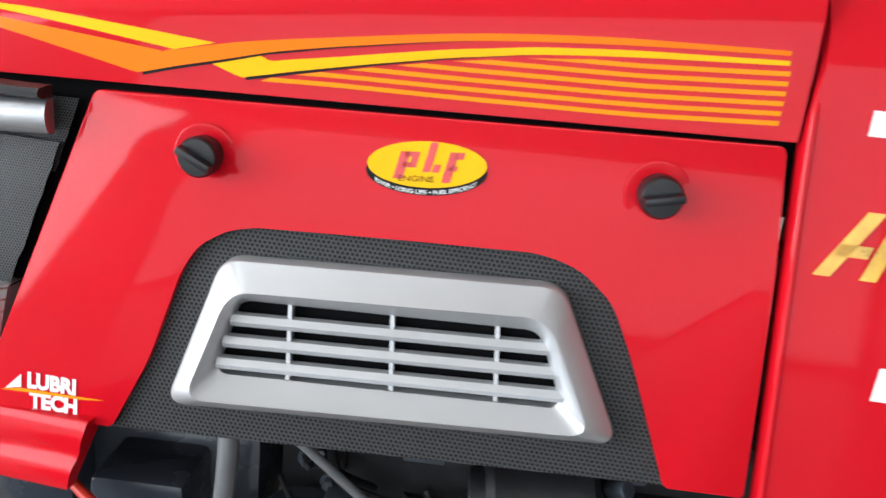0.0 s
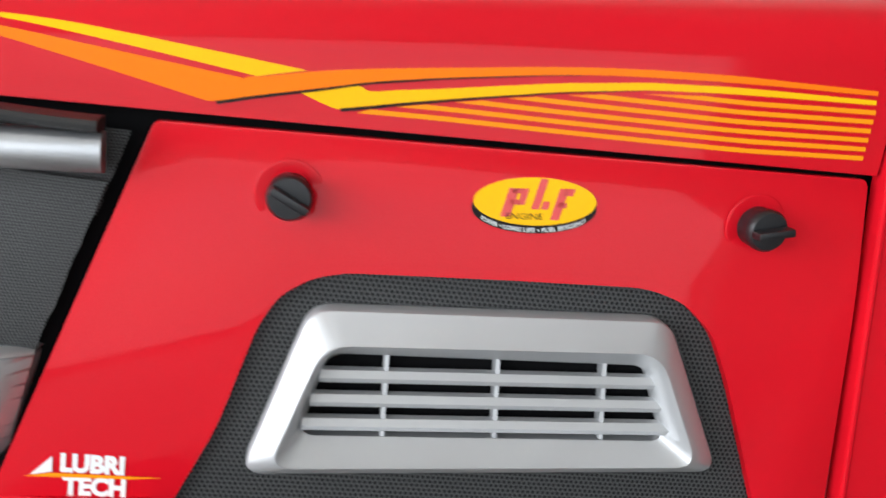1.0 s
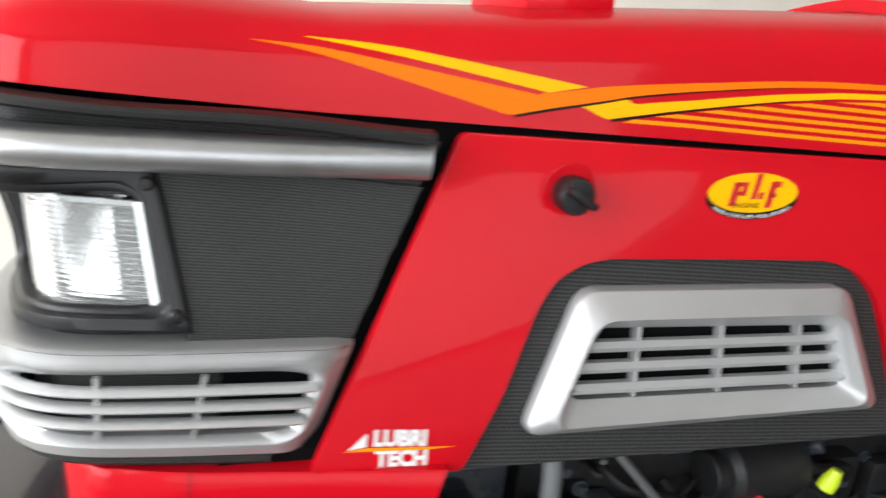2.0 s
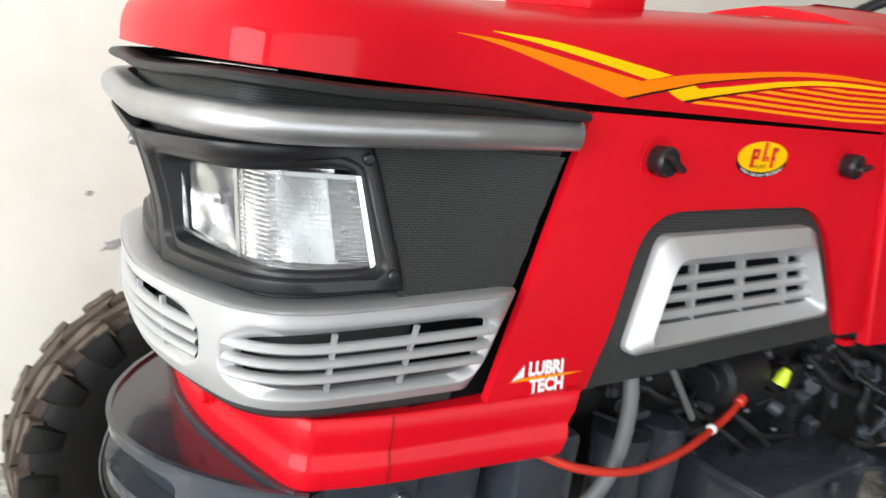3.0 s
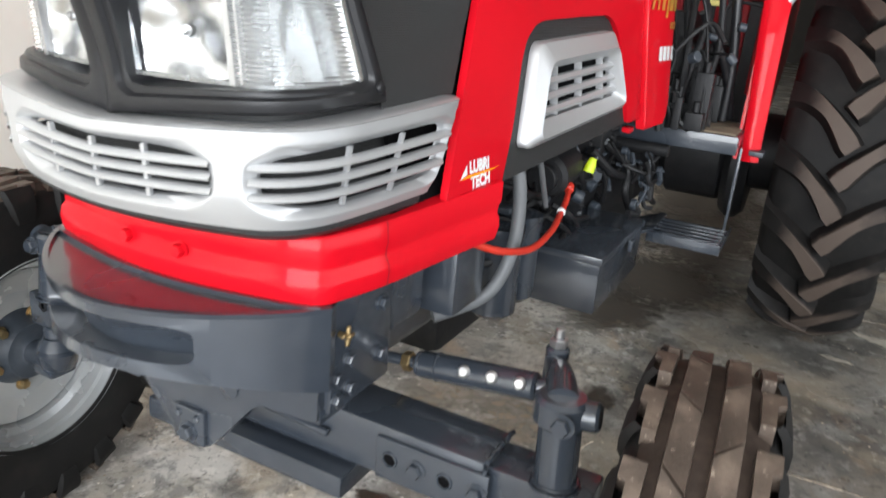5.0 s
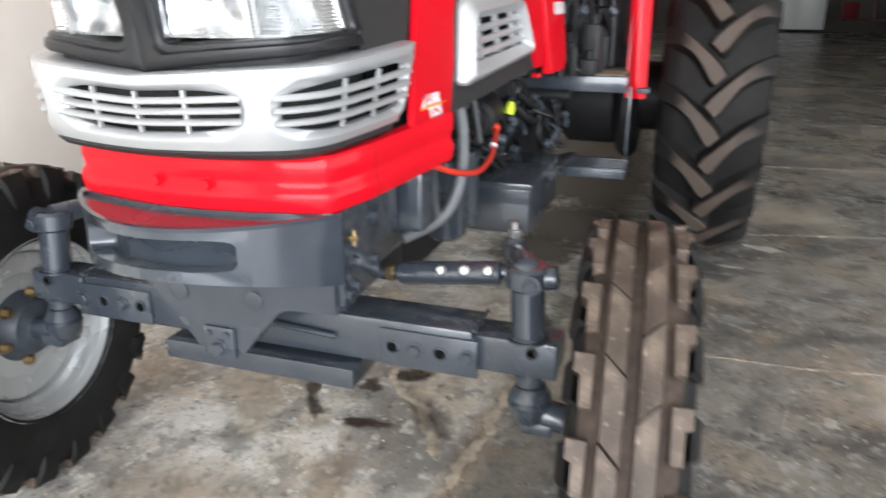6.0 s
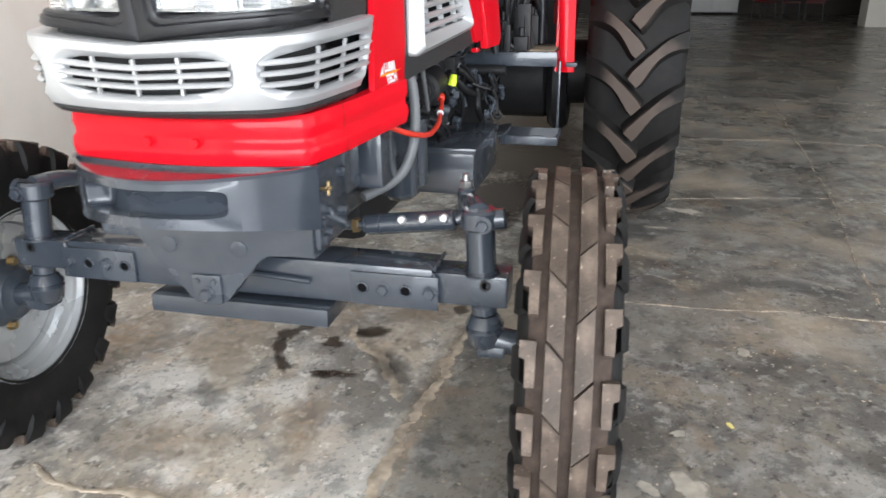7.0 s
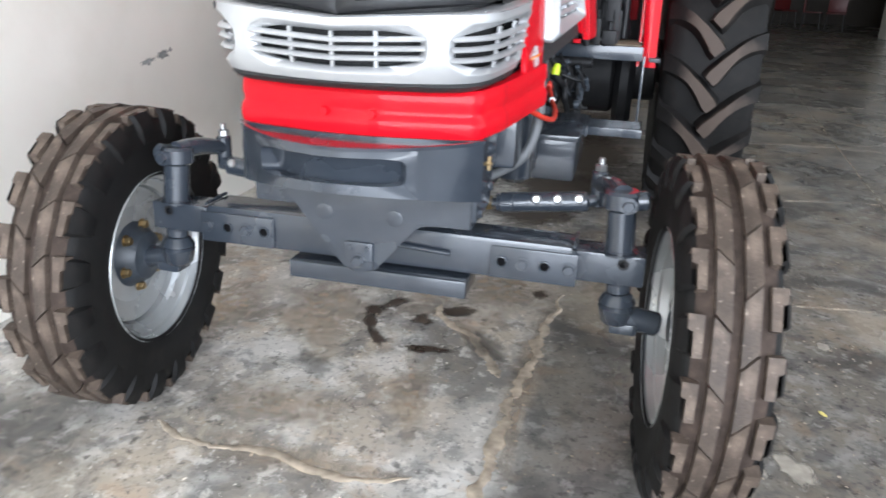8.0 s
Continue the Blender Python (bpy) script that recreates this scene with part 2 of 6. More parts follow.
def concrete():
    m = material("worn_concrete", (0.25, 0.236, 0.214), 0.27, var=0.3, scale=1.3, bump=0.3, bump_scale=55)
    n, l = m.node_tree.nodes, m.node_tree.links
    b = n["Principled BSDF"]
    tc = n.new("ShaderNodeTexCoord")
    old = b.inputs["Base Color"].links[0].from_socket

    def noise_mask(scale, lo, hi, to, detail=8, seed=0.0, warp=0.0):
        t, r, mp = n.new("ShaderNodeTexNoise"), n.new("ShaderNodeMapRange"), n.new("ShaderNodeMapping")
        mp.inputs["Location"].default_value = (seed, seed * 0.7, 0)
        l.new(tc.outputs["Object"], mp.inputs["Vector"]), l.new(mp.outputs["Vector"], t.inputs["Vector"])
        t.inputs["Scale"].default_value, t.inputs["Detail"].default_value, t.inputs["Roughness"].default_value = scale, detail, 0.62
        t.inputs["Distortion"].default_value = warp
        r.inputs["From Min"].default_value, r.inputs["From Max"].default_value, r.inputs["To Max"].default_value = lo, hi, to
        l.new(t.outputs["Fac"], r.inputs["Value"])
        return r.outputs[0]

    def over(base, colour, mask):
        x = n.new("ShaderNodeMix")
        x.data_type = "RGBA"
        l.new(mask, x.inputs[0]), l.new(base, x.inputs[6])
        x.inputs[7].default_value = (*colour, 1)
        return x.outputs[2]

    c = over(old, (0.36, 0.30, 0.225), noise_mask(1.0, 0.46, 0.62, 0.65, 10, seed=3, warp=0.2))
    c = over(c, (0.43, 0.42, 0.40), noise_mask(4.2, 0.49, 0.60, 0.65, 12, seed=11, warp=0.15))
    c = over(c, (0.085, 0.080, 0.075), noise_mask(2.4, 0.51, 0.61, 0.72, 12, seed=23, warp=0.2))
    c = over(c, (0.125, 0.122, 0.117), noise_mask(8.5, 0.50, 0.59, 0.68, 12, seed=27, warp=0.15))
    c = over(c, (0.48, 0.46, 0.43), noise_mask(17, 0.55, 0.63, 0.6, 12, seed=37))
    c = over(c, (0.33, 0.24, 0.165), noise_mask(5, 0.57, 0.66, 0.5, 12, seed=57, warp=0.3))
    c = over(c, (0.040, 0.038, 0.036), noise_mask(23, 0.58, 0.65, 0.65, 10, seed=31))
    c = over(c, (0.09, 0.087, 0.084), noise_mask(60, 0.56, 0.63, 0.5, 6, seed=71))
    c = over(c, (0.58, 0.54, 0.48), noise_mask(44, 0.64, 0.69, 0.9, 6, seed=41))
    # hair cracks
    crack, bent, lim0 = n.new("ShaderNodeTexVoronoi"), n.new("ShaderNodeTexNoise"), n.new("ShaderNodeMapRange")
    crack.feature = "DISTANCE_TO_EDGE"
    crack.inputs["Scale"].default_value, bent.inputs["Scale"].default_value, bent.inputs["Detail"].default_value = 2.3, 3.0, 8
    mixv = n.new("ShaderNodeMix")
    mixv.data_type = "VECTOR"
    mixv.inputs[0].default_value = 0.35
    l.new(tc.outputs["Object"], bent.inputs["Vector"]), l.new(tc.outputs["Object"], mixv.inputs[4]), l.new(bent.outputs["Color"], mixv.inputs[5])
    l.new(mixv.outputs[1], crack.inputs["Vector"]), l.new(crack.outputs["Distance"], lim0.inputs["Value"])
    lim0.inputs["From Min"].default_value, lim0.inputs["From Max"].default_value, lim0.inputs["To Min"].default_value, lim0.inputs["To Max"].default_value = 0.002, 0.007, 0.16, 0.0
    c = over(c, (0.06, 0.052, 0.045), lim0.outputs[0])
    # the bay under the tractor is a paler, sandier slab than the one beside it
    pos, sep, add, lim = n.new("ShaderNodeNewGeometry"), n.new("ShaderNodeSeparateXYZ"), n.new("ShaderNodeMath"), n.new("ShaderNodeMapRange")
    l.new(pos.outputs["Position"], sep.inputs[0]), l.new(sep.outputs[1], add.inputs[0]), l.new(noise_mask(2.0, 0.2, 0.8, 0.12, seed=51), add.inputs[1])
    lim.inputs["From Min"].default_value, lim.inputs["From Max"].default_value, lim.inputs["To Min"].default_value, lim.inputs["To Max"].default_value = -0.30, -0.16, 0.76, 1.75
    l.new(add.outputs[0], lim.inputs["Value"])
    slab = n.new("ShaderNodeMix")
    slab.data_type, slab.blend_type = "RGBA", "MULTIPLY"
    slab.inputs[0].default_value = 1.0
    l.new(c, slab.inputs[6]), l.new(lim.outputs[0], slab.inputs[7])
    c = over(slab.outputs[2], (0.46, 0.38, 0.28), noise_mask(1.7, 0.52, 0.68, 0.5, seed=61))
    l.new(c, b.inputs["Base Color"])
    return m


CONCRETE = concrete()


def fading(name, colour, rough, strength=0.9, full=1.15):
    """A stain whose edge thins out, broken up by noise."""
    m = material(name, colour, rough, var=0.35, scale=20, bump=0.1)
    n, l = m.node_tree.nodes, m.node_tree.links
    at, tc, tex, add, rng_ = n.new("ShaderNodeAttribute"), n.new("ShaderNodeTexCoord"), n.new("ShaderNodeTexNoise"), n.new("ShaderNodeMath"), n.new("ShaderNodeMapRange")
    at.attribute_name = "fade"
    tex.inputs["Scale"].default_value, tex.inputs["Detail"].default_value = 28, 6
    l.new(tc.outputs["Object"], tex.inputs["Vector"]), l.new(at.outputs["Fac"], add.inputs[0]), l.new(tex.outputs["Fac"], add.inputs[1])
    rng_.inputs["From Min"].default_value, rng_.inputs["From Max"].default_value, rng_.inputs["To Max"].default_value = 0.72, full, strength
    l.new(add.outputs[0], rng_.inputs["Value"]), l.new(rng_.outputs[0], n["Principled BSDF"].inputs["Alpha"])
    return m


# oil stains, and also shade painted on the floor under the tractor
OIL_SHADE = fading("oil_stain_and_shade", (0.062, 0.043, 0.030), 0.35, 0.72, 1.3)
TAN = fading("sandy_wash", (0.44, 0.35, 0.26), 0.6, 0.55, 1.7)
SCUFF = fading("dark_scuffed_cement", (0.10, 0.095, 0.09), 0.4, 0.6, 1.8)
SPLASH = fading("plaster_splash", (0.42, 0.38, 0.32), 0.8)
PEEL = fading("bare_plaster", (0.36, 0.36, 0.36), 0.85, 0.85, 1.5)
# near-black with hardly any specular: shade inside openings put into the colour
DEEP = material("cavity_shade_black", (0.004, 0.004, 0.0045), 0.8, var=0.2, spec=0.05)
PALE = material("bright_diffuser", (0.30, 0.31, 0.31), 0.26, 0.75, var=0.05, scale=30)
FROSTED = bpy.data.materials.new("frosted_lens")
FROSTED.use_nodes = True
fb = FROSTED.node_tree.nodes["Principled BSDF"]
fb.inputs["Base Color"].default_value = (0.97, 0.98, 0.98, 1)
fb.inputs["Transmission Weight"].default_value, fb.inputs["Roughness"].default_value, fb.inputs["IOR"].default_value = 0.9, 0.12, 1.3


# ---- mesh helpers ----
def part(name, bm, mat, parent=None, label="", sharp=35):
    bmesh.ops.recalc_face_normals(bm, faces=bm.faces)
    me = bpy.data.meshes.new(name)
    bm.to_mesh(me)
    bm.free()
    me.materials.append(mat)
    for p in me.polygons:
        p.use_smooth = True
    me.set_sharp_from_angle(angle=radians(sharp))
    ob = new(name, me)
    ob.parent = parent
    return tagged(ob, label)


def again(name, ob, m, parent, label=""):
    """Another object on the same mesh."""
    o = new(name, ob.data)
    o.parent, o.matrix_basis = parent, m
    return tagged(o, label)


def join(*bms):
    out = bms[0]
    for b in bms[1:]:
        me = bpy.data.meshes.new("tmp")
        b.to_mesh(me)
        b.free()
        out.from_mesh(me)
        bpy.data.meshes.remove(me)
    return out


def box(x0, x1, y0, y1, z0, z1, bevel=0.003, m=None, seg=2):
    bm = bmesh.new()
    bmesh.ops.create_cube(bm, size=1.0)
    for v in bm.verts:
        v.co = Vector((x0 + (v.co.x + 0.5) * (x1 - x0), y0 + (v.co.y + 0.5) * (y1 - y0), z0 + (v.co.z + 0.5) * (z1 - z0)))
    if bevel:
        bmesh.ops.bevel(bm, geom=bm.edges[:], offset=bevel, segments=seg, affect="EDGES", profile=0.6)
    if m:
        bm.transform(m)
    return bm


def prism(pts, to3, d0, d1, bevel=0.0):
    """A flat outline pushed from d0 to d1; to3(u, v, d) lays it in space."""
    bm = bmesh.new()
    a = [bm.verts.new(to3(u, v, d0)) for u, v in pts]
    b = [bm.verts.new(to3(u, v, d1)) for u, v in pts]
    bm.faces.new(a), bm.faces.new(b[::-1])
    for i in range(len(pts)):
        j = (i + 1) % len(pts)
        bm.faces.new((a[i], b[i], b[j], a[j]))
    if bevel:
        edges = [e for e in bm.edges if (e.verts[0] in a) == (e.verts[1] in a)]
        bmesh.ops.bevel(bm, geom=edges, offset=bevel, segments=2, affect="EDGES", profile=0.6)
    return bm


def lathe(profile, m, seg=48, close=False):
    """Turns (radius, height) points round z, then lays them by m."""
    bm = bmesh.new()
    rings = []
    for r, h in profile:
        if r < 1e-6:
            rings.append([bm.verts.new((0, 0, h))])
        else:
            rings.append([bm.verts.new((r * math.cos(2 * math.pi * i / seg), r * math.sin(2 * math.pi * i / seg), h)) for i in range(seg)])
    pairs = list(zip(rings, rings[1:])) + ([(rings[-1], rings[0])] if close else [])
    for a, b in pairs:
        for i in range(seg):
            j = (i + 1) % seg
            q = [a[i % len(a)], a[j % len(a)], b[j % len(b)], b[i % len(b)]]
            q = list(dict.fromkeys(q))
            if len(q) > 2:
                bm.faces.new(q)
    bm.transform(m)
    return bm


def along(p, q):
    """The pose that carries the z axis from p towards q."""
    p, q = Vector(p), Vector(q)
    return Matrix.Translation(p) @ (q - p).to_track_quat("Z", "Y").to_matrix().to_4x4()


def rod(p, q, r, seg=24, bevel=0.002, r2=None):
    h, r2 = (Vector(q) - Vector(p)).length, r if r2 is None else r2
    b = min(bevel, r * 0.4, h * 0.3)
    return lathe([(0, 0), (r - b, 0), (r, b), (r2, h - b), (r2 - b, h), (0, h)], along(p, q), seg)


def hexbolt(p, d, r=0.011, h=0.008, washer=True):
    m = along(p, Vector(p) + Vector(d))
    bm = lathe([(0, 0), (r, 0), (r, h * 0.8), (r * 0.85, h), (0, h)], m, 6)
    if washer:
        bm = join(bm, lathe([(0, 0), (r * 1.35, 0), (r * 1.35, 0.002), (0, 0.002)], m, 20))
    return bm


def curve_pts(ctrl, n=8, closed=False):
    """Catmull-Rom through the control points."""
    c = [Vector(p) for p in ctrl]
    k = len(c)
    out = []
    for i in range(k if closed else k - 1):
        p0, p1, p2, p3 = (c[(i - 1) % k], c[i], c[(i + 1) % k], c[(i + 2) % k]) if closed else (c[max(i - 1, 0)], c[i], c[i + 1], c[min(i + 2, k - 1)])
        for j in range(n):
            t = j / n
            out.append(0.5 * (2 * p1 + (p2 - p0) * t + (2 * p0 - 5 * p1 + 4 * p2 - p3) * t * t + (3 * p1 - p0 - 3 * p2 + p3) * t ** 3))
    return out if closed else out + [c[-1]]


def tube(ctrl, r, n=8, seg=12, caps=True):
    pts = curve_pts(ctrl, n)
    bm = bmesh.new()
    rings, up = [], Vector((0.3, 0.2, 1)).normalized()
    for i, p in enumerate(pts):
        d = (pts[min(i + 1, len(pts) - 1)] - pts[max(i - 1, 0)]).normalized()
        a = d.cross(up).normalized()
        up = a.cross(d).normalized()
        rad = r(i / (len(pts) - 1)) if callable(r) else r
        rings.append([bm.verts.new(p + rad * (math.cos(2 * math.pi * k / seg) * a + math.sin(2 * math.pi * k / seg) * up)) for k in range(seg)])
    for a, b in zip(rings, rings[1:]):
        for k in range(seg):
            bm.faces.new((a[k], a[(k + 1) % seg], b[(k + 1) % seg], b[k]))
    if caps:
        bm.faces.new(rings[0]), bm.faces.new(rings[-1][::-1])
    return bm


def rounded(pts, r, n=6):
    """The outline with its corners rounded; r is one radius or one for each corner."""
    out = []
    k = len(pts)
    for i in range(k):
        p, a, b = Vector(pts[i]), Vector(pts[i - 1]), Vector(pts[(i + 1) % k])
        rr = r[i] if isinstance(r, (list, tuple)) else r
        u, v = (a - p), (b - p)
        d = min(rr, u.length * 0.49, v.length * 0.49)
        if d < 1e-5:
            out.append(tuple(p))
            continue
        s, e = p + u.normalized() * d, p + v.normalized() * d
        for j in range(n + 1):
            t = j / n
            out.append(tuple((1 - t) ** 2 * s + 2 * t * (1 - t) * p + t * t * e))
    return out


class Plan:
    """A curve in plan, mirrored about y = 0; s runs along it, 0 at the nose, minus on the left side."""

    def __init__(self, half, n=10):
        left = [Vector(p) for p in half]
        full = left + [Vector((p.x, -p.y)) for p in reversed(left[:-1])]
        self.p = curve_pts([p.to_3d() for p in full], n)
        self.s = [0.0]
        for a, b in zip(self.p, self.p[1:]):
            self.s.append(self.s[-1] + (b - a).length)
        mid = self.s[-1] / 2
        self.s = [x - mid for x in self.s]
        self.end = mid

    def at(self, s, out=0.0):
        s = min(max(s, self.s[0]), self.s[-1])
        i = min(max(int(np.searchsorted(self.s, s)) - 1, 0), len(self.p) - 2)
        t = (s - self.s[i]) / (self.s[i + 1] - self.s[i])

        def normal(k):
            d = self.p[min(k + 1, len(self.p) - 1)] - self.p[max(k - 1, 0)]
            return Vector((d.y, -d.x, 0)).normalized() * -1
        nn = (normal(i) * (1 - t) + normal(i + 1) * t).normalized()
        q = self.p[i].lerp(self.p[i + 1], t)
        return Vector((q.x, q.y, 0)) + nn * out

    def where(self, x, y):
        return min(zip(self.s, self.p), key=lambda k: (k[1] - Vector((x, y, 0))).length)[0]


def sweep(plan, s0, s1, section, steps=60, z_of=lambda s: 0.0, closed=True, uv=False, caps=True, out_of=lambda s, o: o):
    """Carries the section, (out, z) points, along the plan."""
    bm = bmesh.new()
    lay = bm.loops.layers.uv.new("uv") if uv else None
    rings = []
    for i in range(steps + 1):
        s = s0 + (s1 - s0) * i / steps
        rings.append([(bm.verts.new(plan.at(s, out_of(s, o)) + Vector((0, 0, z + z_of(s)))), s, z) for o, z in section])
    k = len(section)
    for a, b in zip(rings, rings[1:]):
        for j in range(k if closed else k - 1):
            q = (a[j], a[(j + 1) % k], b[(j + 1) % k], b[j])
            f = bm.faces.new([v[0] for v in q])
            if uv:
                for loop, v in zip(f.loops, q):
                    loop[lay].uv = (v[1], v[2])
    if closed and caps:
        bm.faces.new([v[0] for v in rings[0]]), bm.faces.new([v[0] for v in rings[-1]][::-1])
    return bm


def ring_cell(to3, rect, hole, rings, n=56, power=3.0, square=0.0):
    """A rectangle (u0, u1, v0, v1) with a rounded hole (cu, cv, a, b): rings of (share from hole to rectangle, height), from inside out; square is the power of one end alone."""
    u0, u1, v0, v1 = rect
    cu, cv, a, b = hole
    bm = bmesh.new()
    angles = [2 * math.pi * i / n for i in range(n)]
    for u, v in ((u0, v0), (u1, v0), (u1, v1), (u0, v1)):
        ang = math.atan2((v - cv) / b, (u - cu) / a) % (2 * math.pi)
        k = min(range(len(angles)), key=lambda i: abs(angles[i] - ang))
        angles[k] = ang

    def edge(ang):
        c, s = math.cos(ang) * a, math.sin(ang) * b
        t = min(((u1 if c > 0 else u0) - cu) / c if abs(c) > 1e-9 else 1e9, ((v1 if s > 0 else v0) - cv) / s if abs(s) > 1e-9 else 1e9)
        return cu + c * t, cv + s * t

    def inner(ang):
        c, s = math.cos(ang), math.sin(ang)
        e = abs(square) if c * square > 0 else power
        t = (abs(c) ** e + abs(s) ** e) ** (-1 / e)
        return cu + c * t * a, cv + s * t * b
    made = []
    for share, h in rings:
        row = []
        for ang in angles:
            (iu, iv), (eu, ev) = inner(ang), edge(ang)
            k = share if share > 0 else 0
            g = 1 + min(share, 0)
            row.append(bm.verts.new(to3(cu + (iu - cu) * g + (eu - iu) * k if k else cu + (iu - cu) * g,
                                        cv + (iv - cv) * g + (ev - iv) * k if k else cv + (iv - cv) * g, h)))
        made.append(row)
    for p, q in zip(made, made[1:]):
        for i in range(len(angles)):
            j = (i + 1) % len(angles)
            bm.faces.new((p[i], p[j], q[j], q[i]))
    return bm


def lettering(text, size, to3, u, v, align="CENTER", shear=0.0, width=1.0, bold=0.0):
    """Flat letters as a mesh, laid by to3(u, v)."""
    cu = bpy.data.curves.new("letters", "FONT")
    cu.body, cu.size, cu.align_x, cu.align_y, cu.shear, cu.offset = text, size, align, "CENTER", shear, bold
    cu.resolution_u = 3
    ob = new("letters", cu)
    me = bpy.data.meshes.new_from_object(ob.evaluated_get(bpy.context.evaluated_depsgraph_get()))
    bpy.data.objects.remove(ob)
    bm = bmesh.new()
    bm.from_mesh(me)
    bpy.data.meshes.remove(me)
    for w in bm.verts:
        w.co = to3(u + w.co.x * width, v + w.co.y)
    return bm


def flat(outline, to3):
    bm = bmesh.new()
    f = bm.faces.new([bm.verts.new(to3(u, v)) for u, v in outline])
    bmesh.ops.triangulate(bm, faces=[f])
    return bm


def ribbon(top, bottom, to3, n=40):
    """A band between two curves given as (u, v) control points."""
    a, b = curve_pts([(*p, 0) for p in top], 8), curve_pts([(*p, 0) for p in bottom], 8)

    def pick(c, t):
        k = t * (len(c) - 1)
        i = min(int(k), len(c) - 2)
        return c[i].lerp(c[i + 1], k - i)
    bm = bmesh.new()
    rows = [[bm.verts.new(to3(*pick(c, i / n)[:2])) for i in range(n + 1)] for c in (a, b)]
    for i in range(n):
        bm.faces.new((rows[0][i], rows[0][i + 1], rows[1][i + 1], rows[1][i]))
    return bm


# ---- the room ----
def setting(name, bm, mat, label, category):
    return tagged(part(name, bm, mat), label, category, kind="structure")


floor = setting("floor", box(-12, 26, -14, 8, -0.2, 0, 0), CONCRETE, "worn stained grey concrete floor with pale mended joints", "floor")
wall_east = setting("wall_east", box(-6.8, 26, 1.31, 1.54, 0, 4.6, 0), CREAM, "cream painted wall with small peeling patches", "wall")
wall_back = setting("wall_back", box(24.0, 24.2, -14, 1.31, 0, 4.6, 0), DARKWALL, "dim brown far wall", "wall")
wall_pier = setting("wall_pier", box(17.6, 18.2, -14, -5.95, 0, 4.6, 0), CREAM, "cream painted wall pier beside the back area", "wall")
ceiling = setting("ceiling", box(-6.8, 26, -14, 1.54, 4.6, 4.8, 0), CEIL, "plain painted ceiling", "ceiling")
wall_front = setting("wall_front", join(box(-6.8, -6.6, -14, -6.2, 0, 4.6, 0), box(-6.8, -6.6, 1.15, 1.31, 0, 4.6, 0), box(-6.8, -6.6, -6.2, 1.15, 3.9, 4.6, 0)), CREAM,
                     "cream painted wall with a wide open shutter", "wall")
wall_side = setting("wall_side", join(box(-6.8, -4.7, -8.2, -8.0, 0, 4.6, 0), box(4.1, 26, -8.2, -8.0, 0, 4.6, 0), box(-4.7, 4.1, -8.2, -8.0, 3.85, 4.6, 0)), CREAM,
                    "cream painted wall with a wide open shutter", "wall")

# ---- the tractor ----
tractor = tagged(new("tractor"), "red farm tractor with silver grille, parked on a concrete floor", "tractor")
tractor.location = (0, 0.01, 0)


def side_y(x, z):
    return -0.387 - 0.075 * x + 0.12 * z


def panel3(x, z, d=0.0):
    """A place on the left side panel; d is how far it stands proud."""
    return Vector((x, side_y(x, z) - d, z))


# bonnet
def shoulder(x):
    return 1.342 + (0.124 if x > 0 else 0.09) * x


def crown(x):
    return shoulder(x) + 0.012


def seam_z(x):
    return 1.251 + 0.026 * max(0.0, x - 0.05) / 0.9




def hood_n(x):
    return 5.0 + 1.5 * min(1.0, max(0.0, x / 0.5))


HOOD_PLAN = Plan([(0.946, side_y(0.946, 1.276)), (0.6, side_y(0.6, 1.266)), (0.3, side_y(0.3, 1.258)), (0.05, side_y(0.05, 1.251)), (-0.09, -0.246),
                  (-0.165, -0.243), (-0.215, -0.227), (-0.243, -0.186), (-0.257, -0.10), (-0.263, 0)])


def bonnet():
    bm = bmesh.new()
    n, k = 150, 18
    rows = []
    for i in range(n + 1):
        s = -HOOD_PLAN.end + 2 * HOOD_PLAN.end * i / n
        p = HOOD_PLAN.at(s)
        ridge_x = max(p.x, 0.10)
        blend = min(max((0.10 - p.x) / 0.36, 0), 1)
        power = hood_n(p.x) - 1.6 * blend
        zb, zc, rise = seam_z(p.x), shoulder(ridge_x), crown(ridge_x) - shoulder(ridge_x)
        row = []
        inner = HOOD_PLAN.at(s, -0.006)
        row.append(bm.verts.new((inner.x, inner.y, zb + 0.01)))
        row.append(bm.verts.new((inner.x, inner.y, zb - 0.001)))
        for j in range(k + 1):
            th = math.pi / 2 * j / k
            c, h = math.cos(th) ** (2 / power), math.sin(th) ** (2 / power)
            y = p.y * c
            x = ridge_x + (p.x - ridge_x) * c
            row.append(bm.verts.new((x, y, zb + (zc - zb) * h + rise * max(0.0, 1 - c * 1.06) ** 1.1)))
        rows.append(row)
    for a, b in zip(rows, rows[1:]):
        for j in range(len(a) - 1):
            bm.faces.new((a[j], b[j], b[j + 1], a[j + 1]))
    bmesh.ops.remove_doubles(bm, verts=bm.verts, dist=0.0004)
    return bm


bonnet_bm = bonnet()
bmesh.ops.recalc_face_normals(bonnet_bm, faces=bonnet_bm.faces)
SKIN = BVHTree.FromBMesh(bonnet_bm)


def hood3(x, z, d=0.0010):
    """A place on the bonnet's left flank, d proud of it."""
    hit, nn, _, _ = SKIN.ray_cast(Vector((x, -1.0, z)), Vector((0, 1, 0)))
    return hit + nn * (d if nn.y < 0 else -d)


hood = part("bonnet", bonnet_bm, RED, tractor, "glossy red bonnet with swoosh stripes")


